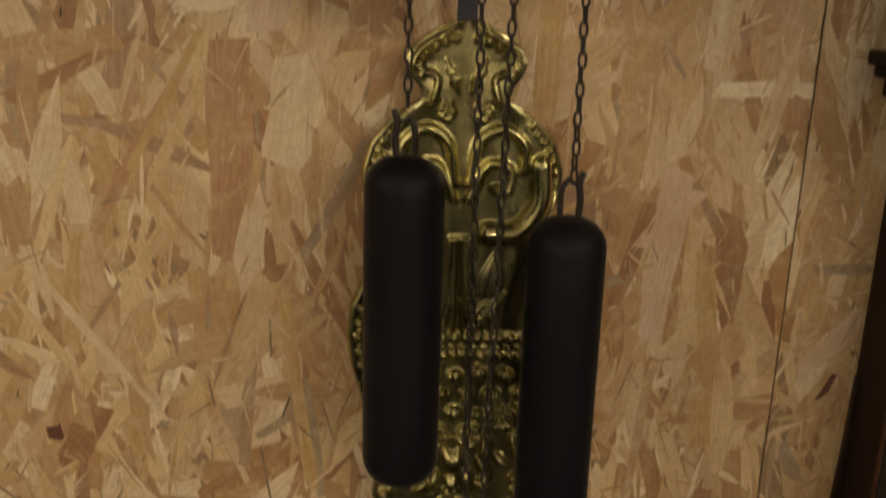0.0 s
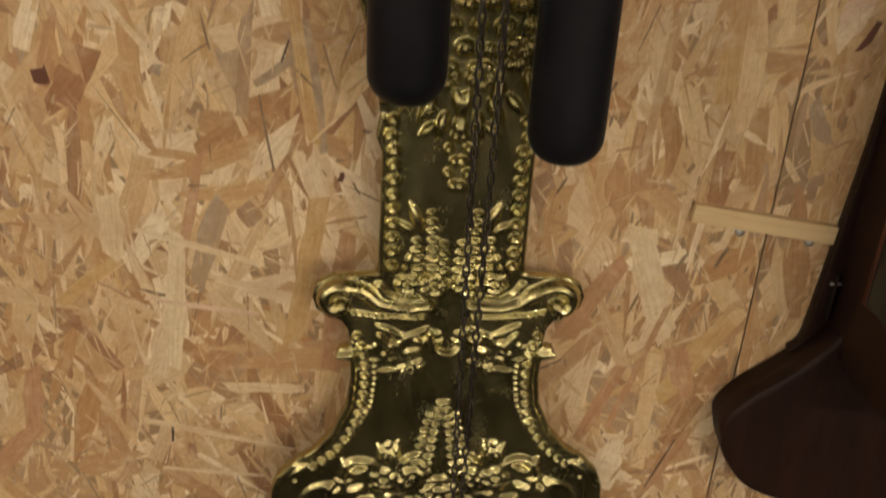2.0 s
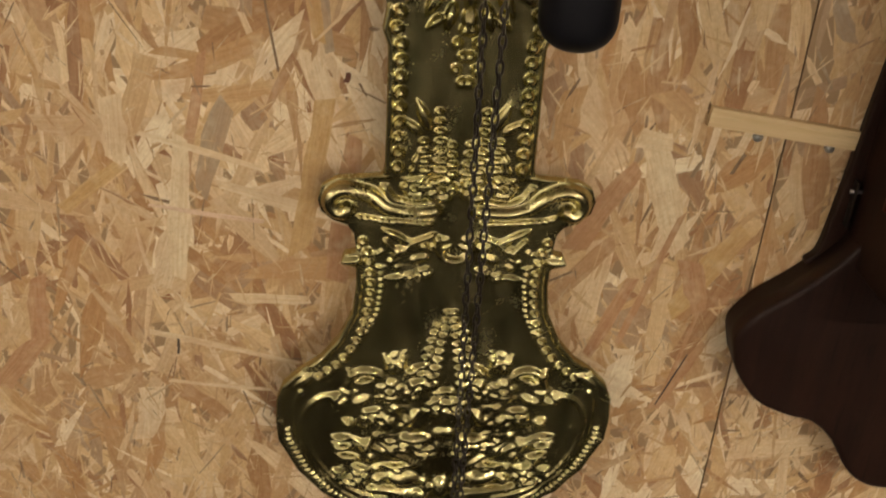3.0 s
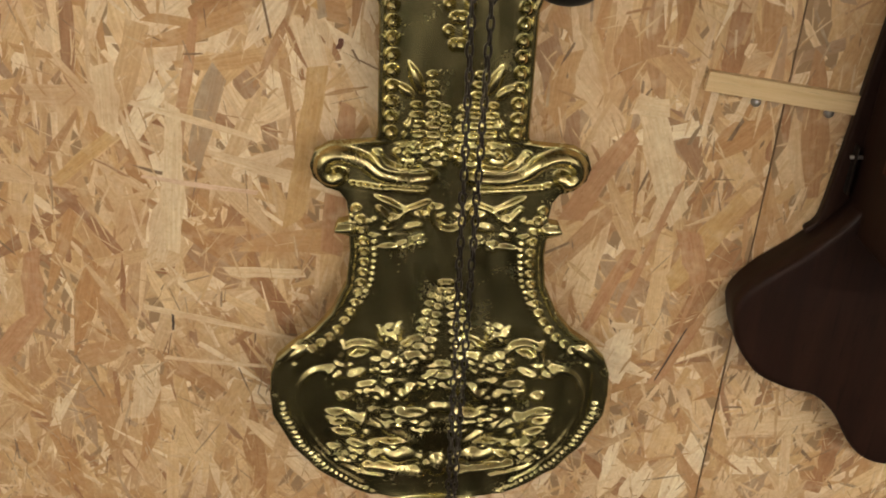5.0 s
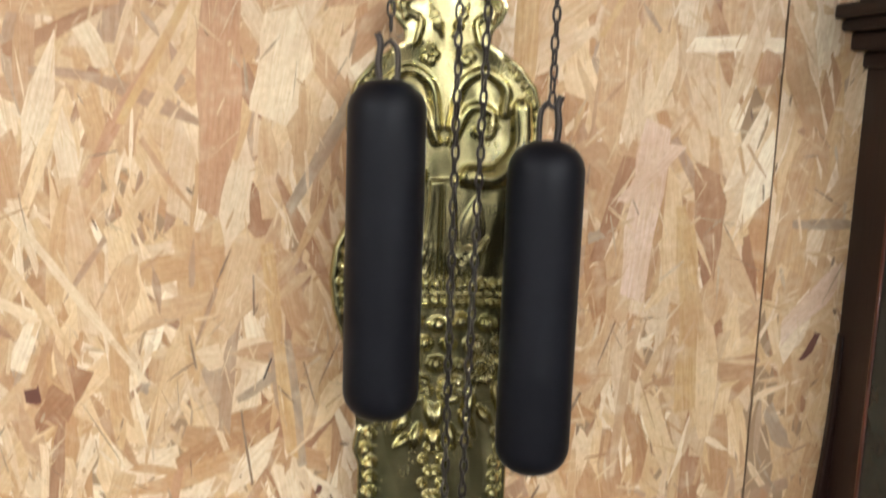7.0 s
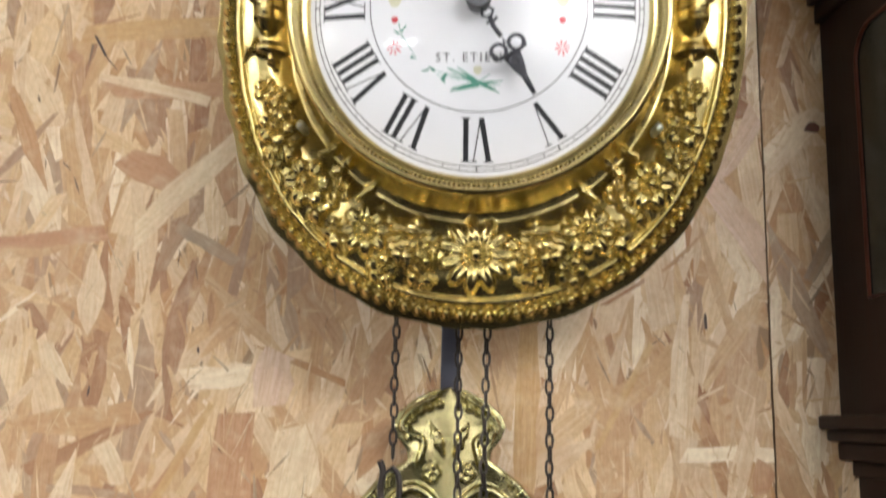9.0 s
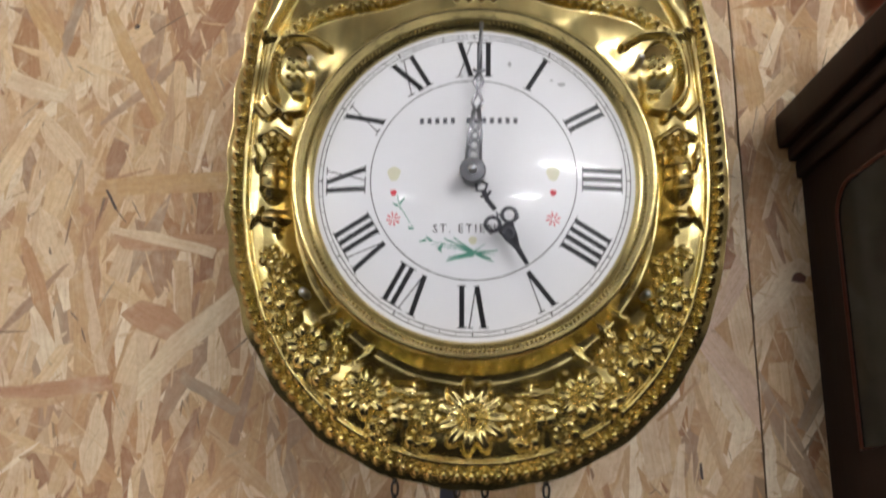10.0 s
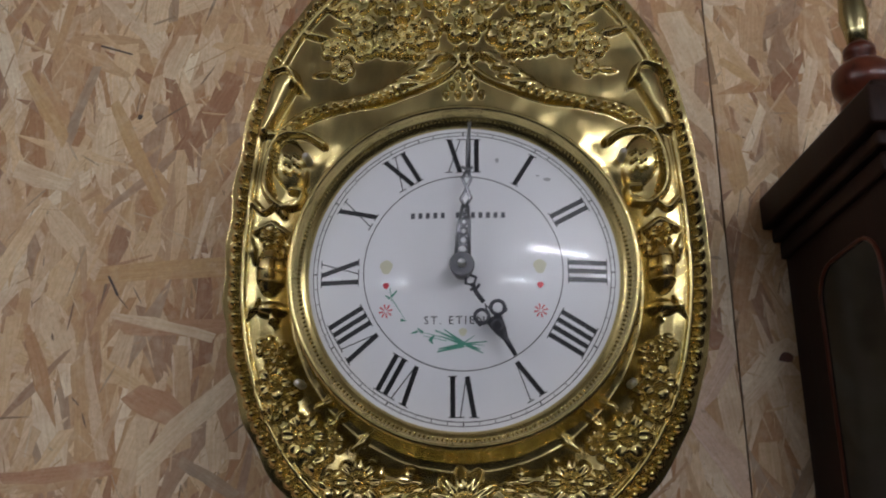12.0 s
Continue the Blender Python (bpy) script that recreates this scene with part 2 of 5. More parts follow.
structure("floor", boxed(-6, 6, -15, 0.4, -0.1, 0), M_FLOOR)
structure("ceiling", boxed(-6, 6, -15, 0.4, 2.95, 3.05), M_CEILING)
structure("wall_west", boxed(-6.1, -6, -15, 0.4, 0, 2.95), M_PLASTER)
structure("wall_east", boxed(6, 6.1, -15, 0.4, 0, 2.95), M_DARKWALL)
structure("wall_south", boxed(-6, 6, -15.1, -15, 0, 2.95), M_PLASTER)

# seven of these ten fittings are added to brighten the wall
for lx, ly, watts in LAMPS:
    lamp = empty("ceiling_light", "white fluorescent tube fitting fixed under the ceiling, out of view, most of them added as fill light", "lamp", "ceiling lights", (lx, ly, LAMP_Z))
    part("housing", boxed(-0.76, 0.76, -0.035, 0.035, 0.10, 0.1899, 0.01), M_FIXTURE, lamp)
    tube_bm = bmesh.new()
    tube(tube_bm, [(-TUBE_L / 2, 0, 0.06), (TUBE_L / 2, 0, 0.06)], TUBE_R, 16)
    part("tube", tube_bm, tube_material(watts), lamp, "lit fluorescent tube")
    for cx in (-0.755, 0.755):
        part("holder", boxed(cx - 0.008, cx + 0.008, -0.022, 0.022, 0.035, 0.11, 0.003), M_FIXTURE, lamp)

SEAM = 0.2595
wall = structure("wall_north", boxed(-6, 6, 0.022, 0.4, 0, 2.95), M_CORE)
panels = [(-0.985, SEAM - 0.0008), (SEAM + 0.0008, 1.505), (-2.235, -0.987), (1.507, 2.75)]
for px0, px1 in panels:
    part("board", boxed(px0, px1, 0.0, 0.018, 0.02, 2.8), M_CORE, wall, smooth=False)

rng = np.random.default_rng(7)


def strand_outline(length, width, g, blunt):
    """A ragged splinter: rough or pointed ends and slightly wavy sides."""
    n = 6
    s = np.linspace(-0.5, 0.5, n)
    bow = g.normal(0, 0.12) * width * (1 - 4 * s**2)
    taper = [g.choice([0.08, 0.35, 0.9]), g.choice([0.08, 0.35, 0.9])]
    if blunt:
        taper = g.uniform(0.6, 1.0, 2)
    wide = np.ones(n)
    wide[0], wide[-1] = taper
    wide[1], wide[-2] = (1 + taper[0]) / 2, (1 + taper[1]) / 2
    top = bow + width * 0.5 * wide * (1 + g.uniform(-0.22, 0.22, n))
    low = bow - width * 0.5 * wide * (1 + g.uniform(-0.22, 0.22, n))
    skew = np.clip(g.normal(0, 0.5, 2) * width, -0.15 * length, 0.15 * length)
    xs = s * length
    xt, xl = xs.copy(), xs.copy()
    xt[0] += skew[0]
    xl[-1] += skew[1]
    return [(xl[i], low[i]) for i in range(n)] + [(xt[i], top[i]) for i in range(n - 1, -1, -1)]


def strand_mesh(name, strands, material, blunt=False):
    """strands: rows of x, z, length, width, angle, depth, lowest x, highest x."""
    verts, faces, uvs = [], [], []
    for x, z, length, width, angle, y, lo, hi in strands:
        pts = strand_outline(length, width, rng, blunt)
        c, s = math.cos(angle), math.sin(angle)
        ou, ov = rng.uniform(0, 20, 2)
        base = len(verts)
        for u, v in pts:
            verts.append((min(max(x + c * u - s * v, lo), hi), y, z + s * u + c * v))
            uvs.append((u + ou, v + ov))
        faces.append(tuple(range(base, base + 12)))
    data = bpy.data.meshes.new(name)
    data.from_pydata(verts, [], faces)
    layer = data.uv_layers.new(name="grain")
    layer.data.foreach_set("uv", np.array(uvs, np.float32).ravel())
    data.materials.append(material)
    return data


def random_strands(count, x0, x1, z0, z1, lo, hi, deep, shallow):
    out = []
    for i in range(count):
        k = rng.random()
        z = rng.uniform(z0, z1)
        upper = min(max((z - 0.95) / 0.3, 0), 1)
        if k < 0.32 + 0.3 * upper:
            length, width = rng.uniform(0.06, 0.15), rng.uniform(0.009, 0.028)
        elif k < 0.76 + 0.1 * upper:
            length, width = rng.uniform(0.03, 0.10), rng.uniform(0.003, 0.009)
        else:
            length, width = rng.uniform(0.010, 0.04), rng.uniform(0.0015, 0.007)
        angle = math.pi / 2 + rng.normal(0, 0.5 - 0.15 * upper) if rng.random() < 0.62 + 0.2 * upper else rng.uniform(0, math.pi)
        out.append((rng.uniform(x0, x1), z, length, width, angle, -(deep + (shallow - deep) * i / count), lo, hi))
    return out


def splinters(count, x0, x1, z0, z1, lo, hi):
    out = []
    for i in range(count):
        angle = math.pi / 2 + rng.normal(0, 0.6) if rng.random() < 0.7 else rng.uniform(0, math.pi)
        out.append((rng.uniform(x0, x1), z0 + (z1 - z0) * rng.random() ** 1.7, rng.gamma(2.0, 0.009) + 0.004, rng.gamma(2.0, 0.0006) + 0.0004, angle, -(0.0016 + 0.0001 * i / count), lo, hi))
    return out


for px0, px1, n_strands in ((-0.985, SEAM - 0.0008, 5800), (SEAM + 0.0008, 1.0, 2800)):
    fine = mesh_object("splinters", strand_mesh("splinters", splinters(n_strands, max(px0, -0.65), min(px1, 0.6), 0.35, 2.3, px0, px1), M_SPLINTER), M_SPLINTER, wall)
    tagged(fine, "fine pale and dark splinters pressed into the chipboard wall", kind="stuff")
for px0, px1, n_strands in ((-0.985, SEAM - 0.0008, 11000), (SEAM + 0.0008, 1.0, 5200)):
    stuff = mesh_object("wood_strands", strand_mesh("wood_strands", random_strands(n_strands, max(px0, -0.85), px1, 0.25, 2.4, px0, px1, 0.0002, 0.0016), M_STRAND), M_STRAND, wall)
    tagged(stuff, "pressed pale and brown wood strands of a chipboard wall", kind="stuff")
for px0, px1 in panels:
    spread = random_strands(2500, px0, px1, 0.02, 2.8, px0, px1, 0.00005, 0.00019)
    stuff = mesh_object("wood_strands", strand_mesh("wood_strands", spread, M_STRAND), M_STRAND, wall)
    tagged(stuff, "pressed pale and brown wood strands of a chipboard wall", kind="stuff")

# single strands and marks that stand out, on top of the pressed layer
MARK_Y = [0.00158]


def mark(name, x, z, length, width, degrees, material):
    MARK_Y[0] += 0.000006
    lo, hi = (-2, SEAM - 0.0008) if x < SEAM else (SEAM + 0.0008, 2)
    return mesh_object(name, strand_mesh(name, [(x, z, length, width, radians(degrees), -MARK_Y[0], lo, hi)], material, True), material, wall)


mark("strand", -0.222, 1.335, 0.19, 0.034, 86, M_STRAND_RED)
mark("strand", -0.150, 1.075, 0.12, 0.011, 97, M_STRAND_GREY)
mark("strand", -0.183, 1.09, 0.05, 0.009, 38, M_STRAND_GREY)
mark("strand", -0.163, 1.12, 0.2, 0.012, 97, M_STRAND_OCHRE)
mark("strand", -0.345, 1.165, 0.2, 0.008, -52, M_STRAND_PALE)
mark("strand", -0.17, 1.37, 0.09, 0.045, 80, M_STRAND_PALE)
mark("strand", -0.3, 1.33, 0.15, 0.012, 60, M_STRAND_RED)
mark("strand", -0.13, 1.30, 0.12, 0.012, 62, M_STRAND_GREY)
mark("strand", 0.302, 1.185, 0.09, 0.018, 52, M_STRAND_PINK)
mark("strand", 0.31, 1.255, 0.06, 0.009, 3, M_STRAND_GREY)
mark("strand", 0.285, 1.068, 0.045, 0.014, -60, M_STRAND_GREY)
mark("strand", 0.194, 1.17, 0.17, 0.018, 94, M_STRAND_OCHRE)
mark("strand", 0.153, 1.26, 0.16, 0.026, 85, M_STRAND_PINK)
mark("strand", -0.205, 0.755, 0.075, 0.012, 3, M_STRAND_PALE)
mark("strand", -0.252, 0.915, 0.11, 0.02, 72, M_STRAND_GREY)
mark("strand", -0.27, 0.94, 0.13, 0.010, 78, M_STRAND_RED)
mark("strand", -0.13, 0.86, 0.16, 0.02, 83, M_STRAND_RED)
mark("strand", -0.19, 0.865, 0.12, 0.012, -14, M_STRAND_PALE)
mark("strand", -0.255, 0.69, 0.16, 0.007, -10, M_STRAND_PALE)
mark("strand", -0.29, 0.85, 0.16, 0.022, 84, M_STRAND_PALE)
mark("strand", -0.37, 0.87, 0.09, 0.012, 40, M_STRAND_OCHRE)
mark("strand", 0.115, 0.885, 0.10, 0.022, 62, M_STRAND_RED)
mark("strand", 0.165, 0.905, 0.11, 0.03, 110, M_STRAND_PALE)
mark("strand", 0.215, 0.82, 0.12, 0.024, 60, M_STRAND_OCHRE)
mark("strand", 0.13, 0.76, 0.10, 0.014, 70, M_STRAND_RED)
mark("strand", 0.21, 0.70, 0.09, 0.012, 66, M_STRAND_RED)
mark("strand", -0.29, 1.735, 0.12, 0.018, 0, M_STRAND_RED)
mark("strand", -0.31, 1.655, 0.07, 0.03, -25, M_STRAND_RED)
mark("strand", -0.27, 1.64, 0.16, 0.022, 45, M_STRAND_PALE)
mark("strand", -0.40, 1.59, 0.10, 0.014, 6, M_STRAND_RED)
mark("strand", -0.36, 1.93, 0.14, 0.014, -62, M_STRAND_OCHRE)
mark("strand", -0.43, 1.99, 0.10, 0.012, 78, M_STRAND_GREY)
mark("strand", -0.27, 1.80, 0.24, 0.022, 4, M_STRAND_OCHRE)
mark("strand", 0.33, 1.62, 0.14, 0.014, 60, M_STRAND_GREY)
mark("strand", 0.235, 1.61, 0.2, 0.024, -55, M_STRAND_PINK)
mark("strand", 0.24, 1.98, 0.1, 0.03, -50, M_STRAND_PALE)
mark("strand", 0.044, 1.441, 0.149, 0.0202, -92, M_STRAND_OCHRE)
mark("strand", 0.248, 1.387, 0.029, 0.0173, -96, M_STRAND_RED)
mark("strand", -0.381, 1.472, 0.048, 0.0122, -60, M_STRAND_PALE)
mark("strand", -0.326, 1.384, 0.042, 0.0190, -63, M_STRAND_PALE)
mark("strand", -0.270, 1.380, 0.137, 0.0080, 61, M_STRAND_OCHRE)
mark("strand", -0.181, 1.466, 0.049, 0.0336, -98, M_STRAND_PINK)
mark("strand", -0.341, 1.158, 0.087, 0.0071, -50, M_STRAND_PALE)
mark("strand", 0.196, 1.211, 0.115, 0.0103, -77, M_STRAND_OCHRE)
mark("strand", 0.131, 1.454, 0.105, 0.0067, 62, M_STRAND_OCHRE)
mark("strand", 0.154, 1.293, 0.062, 0.0147, 48, M_STRAND_PINK)
mark("strand", -0.473, 1.992, 0.100, 0.0151, -56, M_STRAND_OCHRE)
mark("strand", -0.328, 2.048, 0.054, 0.0234, 72, M_STRAND_PALE)
mark("strand", 0.233, 2.065, 0.069, 0.0350, -73, M_STRAND_PALE)
mark("strand", 0.290, 2.017, 0.044, 0.0098, -39, M_STRAND_OCHRE)
mark("strand", 0.237, 1.687, 0.078, 0.0194, 58, M_STRAND_PINK)
mark("strand", -0.250, 1.585, 0.068, 0.0124, -31, M_STRAND_GREY)
mark("strand", 0.277, 1.916, 0.066, 0.0260, -85, M_STRAND_OCHRE)
mark("strand", -0.460, 1.903, 0.069, 0.0199, -18, M_STRAND_PALE)
mark("strand", -0.311, 1.735, 0.111, 0.0108, -13, M_STRAND_PALE)
mark("strand", -0.448, 0.719, 0.076, 0.0208, -96, M_STRAND_RED)
mark("strand", -0.162, 0.895, 0.149, 0.0193, -100, M_STRAND_OCHRE)
mark("strand", -0.088, 0.462, 0.040, 0.0069, 145, M_STRAND_PALE)
mark("strand", 0.145, 0.954, 0.030, 0.0198, 174, M_STRAND_PALE)
mark("strand", 0.162, 0.804, 0.150, 0.0071, 75, M_STRAND_RED)
mark("strand", 0.206, 0.722, 0.139, 0.0052, 80, M_STRAND_RED)
mark("strand", -0.266, 0.913, 0.117, 0.0071, -14, M_STRAND_PALE)
mark("strand", -0.264, 0.848, 0.113, 0.0053, -5, M_STRAND_PINK)
mark("strand", 0.206, 0.807, 0.063, 0.0211, -72, M_STRAND_RED)
mark("strand", -0.267, 0.641, 0.109, 0.0060, -1, M_STRAND_PALE)
mark("strand", -0.346, 0.924, 0.065, 0.0238, -94, M_STRAND_PALE)
mark("strand", 0.153, 0.724, 0.028, 0.0078, -2, M_STRAND_PALE)
mark("strand", -0.479, 0.650, 0.078, 0.0204, 52, M_STRAND_RED)
mark("knot", -0.389, 1.072, 0.017, 0.014, 20, M_KNOT)
mark("knot", -0.286, 1.082, 0.010, 0.008, 80, M_STRAND_GREY)
mark("knot", 0.110, 1.236, 0.014, 0.010, 30, M_STRAND_GREY)
mark("knot", -0.392, 1.768, 0.016, 0.011, -40, M_STRAND_RED)
mark("knot", 0.305, 1.146, 0.024, 0.006, 65, M_KNOT)
mark("knot", 0.305, 1.70, 0.014, 0.009, -10, M_KNOT)
mark("slit", -0.368, 1.779, 0.026, 0.0026, -60, M_SLIT)
mark("slit", -0.306, 0.688, 0.02, 0.003, 85, M_SLIT)
mark("slit", -0.128, 0.993, 0.009, 0.005, 75, M_KNOT)
mark("slit", -0.253, 1.487, 0.006, 0.0022, 95, M_SLIT)
mark("slit", -0.351, 1.449, 0.009, 0.002, 80, M_SLIT)
mark("slit", -0.363, 1.974, 0.006, 0.006, 0, M_SLIT)
mark("slit", -0.175, 1.105, 0.022, 0.002, 70, M_SLIT)
mark("slit", 0.203, 0.692, 0.07, 0.0018, 71, M_SLIT)
mark("slit", 0.203, 1.52, 0.014, 0.0022, 92, M_SLIT)
mark("slit", -0.19, 1.97, 0.05, 0.0026, 88, M_STRAND_GREY)
mark("slit", -0.40, 2.06, 0.04, 0.0026, -18, M_SLIT)

# ---------------------------------------------------------------- stamped relief


class Relief:
    """Heights over a field of points (u across, v up), built from stamped motifs; mirror: drawn on both halves."""

    def __init__(self, u, v):
        self.u, self.v, self.h = u, v, np.zeros_like(u)

    def near(self, cu, cv, reach):
        return np.nonzero((np.abs(self.u - cu) < reach) & (np.abs(self.v - cv) < reach))

    def lift(self, idx, h):
        self.h[idx] = np.maximum(self.h[idx], h)

    def both(self, stamp, cu, cv, *args, mirror=True, angle=None, **kw):
        stamp(cu, cv, *args, **(kw if angle is None else dict(kw, angle=angle)))
        if mirror:
            stamp(-cu, cv, *args, **(kw if angle is None else dict(kw, angle=180 - angle)))

    def dome(self, cu, cv, ru, rv, h, angle=0):
        i = self.near(cu, cv, max(ru, rv) * 1.1)
        c, s = math.cos(radians(angle)), math.sin(radians(angle))
        du, dv = self.u[i] - cu, self.v[i] - cv
        d = ((c * du + s * dv) / ru) ** 2 + ((c * dv - s * du) / rv) ** 2
        self.lift(i, 1.1 * h * np.clip(1 - d, 0, 1) ** 0.7)

    def flower(self, cu, cv, r, n, h, turn=0.0):
        i = self.near(cu, cv, r)
        self.h[i] *= np.where(np.hypot(self.u[i] - cu, self.v[i] - cv) < r * 1.02, 0.25, 1.0)
        size = min(0.44, 2.3 / n) * r
        for k in range(n):
            a = turn + 2 * math.pi * k / n
            self.petal(cu + 0.64 * r * math.cos(a), cv + 0.64 * r * math.sin(a), r * 0.40, size, h, math.degrees(a))
        self.dome(cu, cv, r * 0.33, r * 0.33, h * 1.3)

    def petal(self, cu, cv, ru, rv, h, angle):
        """A petal with a crease along its middle."""
        i = self.near(cu, cv, max(ru, rv) * 1.1)
        c, s = math.cos(radians(angle)), math.sin(radians(angle))
        du, dv = self.u[i] - cu, self.v[i] - cv
        d = ((c * du + s * dv) / ru) ** 2 + ((c * dv - s * du) / rv) ** 2
        crease = 1 - 0.22 * np.exp(-(((c * dv - s * du) / (0.30 * rv)) ** 2))
        self.lift(i, 1.1 * h * np.clip(1 - d, 0, 1) ** 0.75 * (0.80 + 0.35 * d) * crease)

    def leaf(self, cu, cv, length, width, h, angle=0, teeth=0):
        """A leaf that starts at (cu, cv) and points along angle."""
        i = self.near(cu, cv, length * 1.1)
        c, s = math.cos(radians(angle)), math.sin(radians(angle))
        du, dv = self.u[i] - cu, self.v[i] - cv
        a, b = (c * du + s * dv) / length, c * dv - s * du
        inside = (a > 0) & (a < 1)
        a = np.clip(a, 0, 1)
        w = width * np.sin(np.pi * a**0.75) ** 0.8 * 0.5 + 1e-6
        if teeth:
            w = w * (0.78 + 0.22 * np.cos(2 * np.pi * teeth * a))
        x = np.clip(1 - np.abs(b) / w, 0, 1)
        rib = 1 - 0.18 * np.exp(-((b / (0.12 * width)) ** 2))
        self.lift(i, 1.1 * inside * h * (x * (2 - x)) ** 0.85 * rib * (0.45 + 0.55 * np.sin(np.pi * a)))

    def line(self, pts, width, h, taper=False, twist=0):
        """A rounded rib along points."""
        pts = np.asarray(pts)
        n = len(pts)
        for k, (p, q) in enumerate(zip(pts, pts[1:])):
            w = width * (1 - 0.7 * k / n if taper else 1)
            self.segment(p, q, w, w, h * (1 + (0.35 * math.sin(twist * k) if twist else 0)))

    def segment(self, p, q, w0, w1, h, flat=False):
        p, q = np.asarray(p, float), np.asarray(q, float)
        mid, reach = (p + q) / 2, np.abs(q - p).max() / 2 + max(w0, w1)
        i = self.near(mid[0], mid[1], reach)
        d = q - p
        t = np.clip(((self.u[i] - p[0]) * d[0] + (self.v[i] - p[1]) * d[1]) / max(d @ d, 1e-12), 0, 1)
        away = np.hypot(self.u[i] - p[0] - t * d[0], self.v[i] - p[1] - t * d[1])
        w = w0 + (w1 - w0) * t
        self.lift(i, 1.05 * h * np.clip(1 - (away / w) ** 2, 0, 1) ** 0.75)

    def beads(self, pts, pitch, r, h, squash=1.0):
        """Round beads at even steps along points."""
        pts = np.asarray(pts)
        way = np.r_[0, np.cumsum(np.hypot(*np.diff(pts, axis=0).T))]
        for s in np.arange(pitch / 2, way[-1], pitch):
            cu, cv = np.interp(s, way, pts[:, 0]), np.interp(s, way, pts[:, 1])
            self.dome(cu, cv, r, r * squash, h)


def softened(h, times, around=False):
    """Rounds off stamped heights, as thin pressed sheet does."""
    for _ in range(times):
        p = np.pad(h, ((1, 1), (0, 0)), mode="wrap" if around else "edge")
        h = (p[:-2] + 2 * p[1:-1] + p[2:]) / 4
        p = np.pad(h, ((0, 0), (1, 1)), mode="edge")
        h = (p[:, :-2] + 2 * p[:, 1:-1] + p[:, 2:]) / 4
    return h


def sheet_mesh(name, grid, material, parent, label=""):
    """A smooth sheet from a grid of points (rows, columns, 3)."""
    rows, cols, _ = grid.shape
    data = bpy.data.meshes.new(name)
    ids = np.arange(rows * cols).reshape(rows, cols)
    quads = np.stack([ids[:-1, :-1], ids[:-1, 1:], ids[1:, 1:], ids[1:, :-1]], -1).reshape(-1, 4)
    data.vertices.add(rows * cols)
    data.vertices.foreach_set("co", grid.astype(np.float32).ravel())
    data.loops.add(quads.size)
    data.loops.foreach_set("vertex_index", quads.astype(np.int32).ravel())
    data.polygons.add(len(quads))
    data.polygons.foreach_set("loop_start", np.arange(0, quads.size, 4, dtype=np.int32))
    data.polygons.foreach_set("use_smooth", np.ones(len(quads), bool))
    data.update(calc_edges=True)
    data.validate()
    return mesh_object(name, data, material, parent, label)


# ---------------------------------------------------------------- the wall clock
CZ = 1.7035
LEAN_OUT = radians(5.5)  # the clock hangs with its top a little away from the wall
DIAL_SCALE = (0.962, 1, 0.962)
clock = empty("wall_clock", "ornate embossed brass wall clock with a white enamel dial", "clock", at=(0, 0, CZ + 0.262 * math.sin(LEAN_OUT)))
clock.rotation_euler = (LEAN_OUT, 0, 0)

# outline of the brass front: distance from the dial's centre by angle, from straight down to straight up
OUT_A = [-90, -75, -63, -50, -35, -19, 0, 18, 36, 47, 57.5, 66, 78, 90]
OUT_R = [0.2175, 0.2175, 0.215, 0.210, 0.201, 0.192, 0.190, 0.197, 0.222, 0.251, 0.273, 0.291, 0.309, 0.315]


def out_radius(a):
    """Smoothed radius of the outline at angle a (radians)."""
    a = np.degrees(np.arcsin(np.clip(np.sin(a), -1, 1)))
    total = 0
    for k in (-8, -4, 0, 4, 8):
        b = a + k
        b = np.where(b > 90, 180 - b, np.where(b < -90, -180 - b, b))
        total = total + np.interp(b, OUT_A, OUT_R)
    return total / 5


def ring_line(inset, a0=-180, a1=180, n=400):
    a = np.radians(np.linspace(a0, a1, n))
    r = out_radius(a) - inset
    return np.stack([r * np.cos(a), r * np.sin(a)], 1)


R_IN = 0.124
n_a, n_r = 2200, 150
ang = np.linspace(-math.pi / 2, 1.5 * math.pi, n_a)[:, None]
frac = np.linspace(0, 1, n_r)[None, :]
rad = R_IN + (out_radius(ang) + 0.0012 * np.sin(26 * ang) * np.sin(ang / 2) - R_IN) * frac
U, V = rad * np.cos(ang), rad * np.sin(ang)
front = Relief(U, V)

# border: pearls between two rims
front.beads(ring_line(0.0094), 0.0098, 0.0047, 0.0078)
front.line(ring_line(0.0178), 0.0036, 0.0050)
g2 = np.random.default_rng(3)


def fill(relief, gen, taken, spot, count, gap, size):
    """Packs small flowers, leaves and buds into the free ground of a garland."""
    tries = made = 0
    while made < count and tries < 4000:
        tries += 1
        u, v = spot(gen)
        if any(math.hypot(u - a, v - b) < gap + r for a, b, r in taken):
            continue
        taken.append((u, v, 0.0))
        made += 1
        kind = made % 4
        if kind == 0:
            relief.both(relief.flower, u, v, size * gen.uniform(0.8, 1.2), 5, size * 0.75, gen.uniform(0, 3))
        elif kind == 1:
            relief.both(relief.dome, u, v, size * 0.55, size * gen.uniform(0.45, 0.75), size * 0.75, angle=gen.uniform(0, 180))
        else:
            relief.both(relief.leaf, u, v, size * gen.uniform(1.8, 2.6), size * gen.uniform(0.9, 1.2), size * 0.75, angle=gen.uniform(0, 360), teeth=2)


def low_spot(gen):
    a = radians(gen.uniform(-88, -22))
    r = gen.uniform(0.147, float(out_radius(np.array(a))) - 0.026)
    return r * math.cos(a), r * math.sin(a)


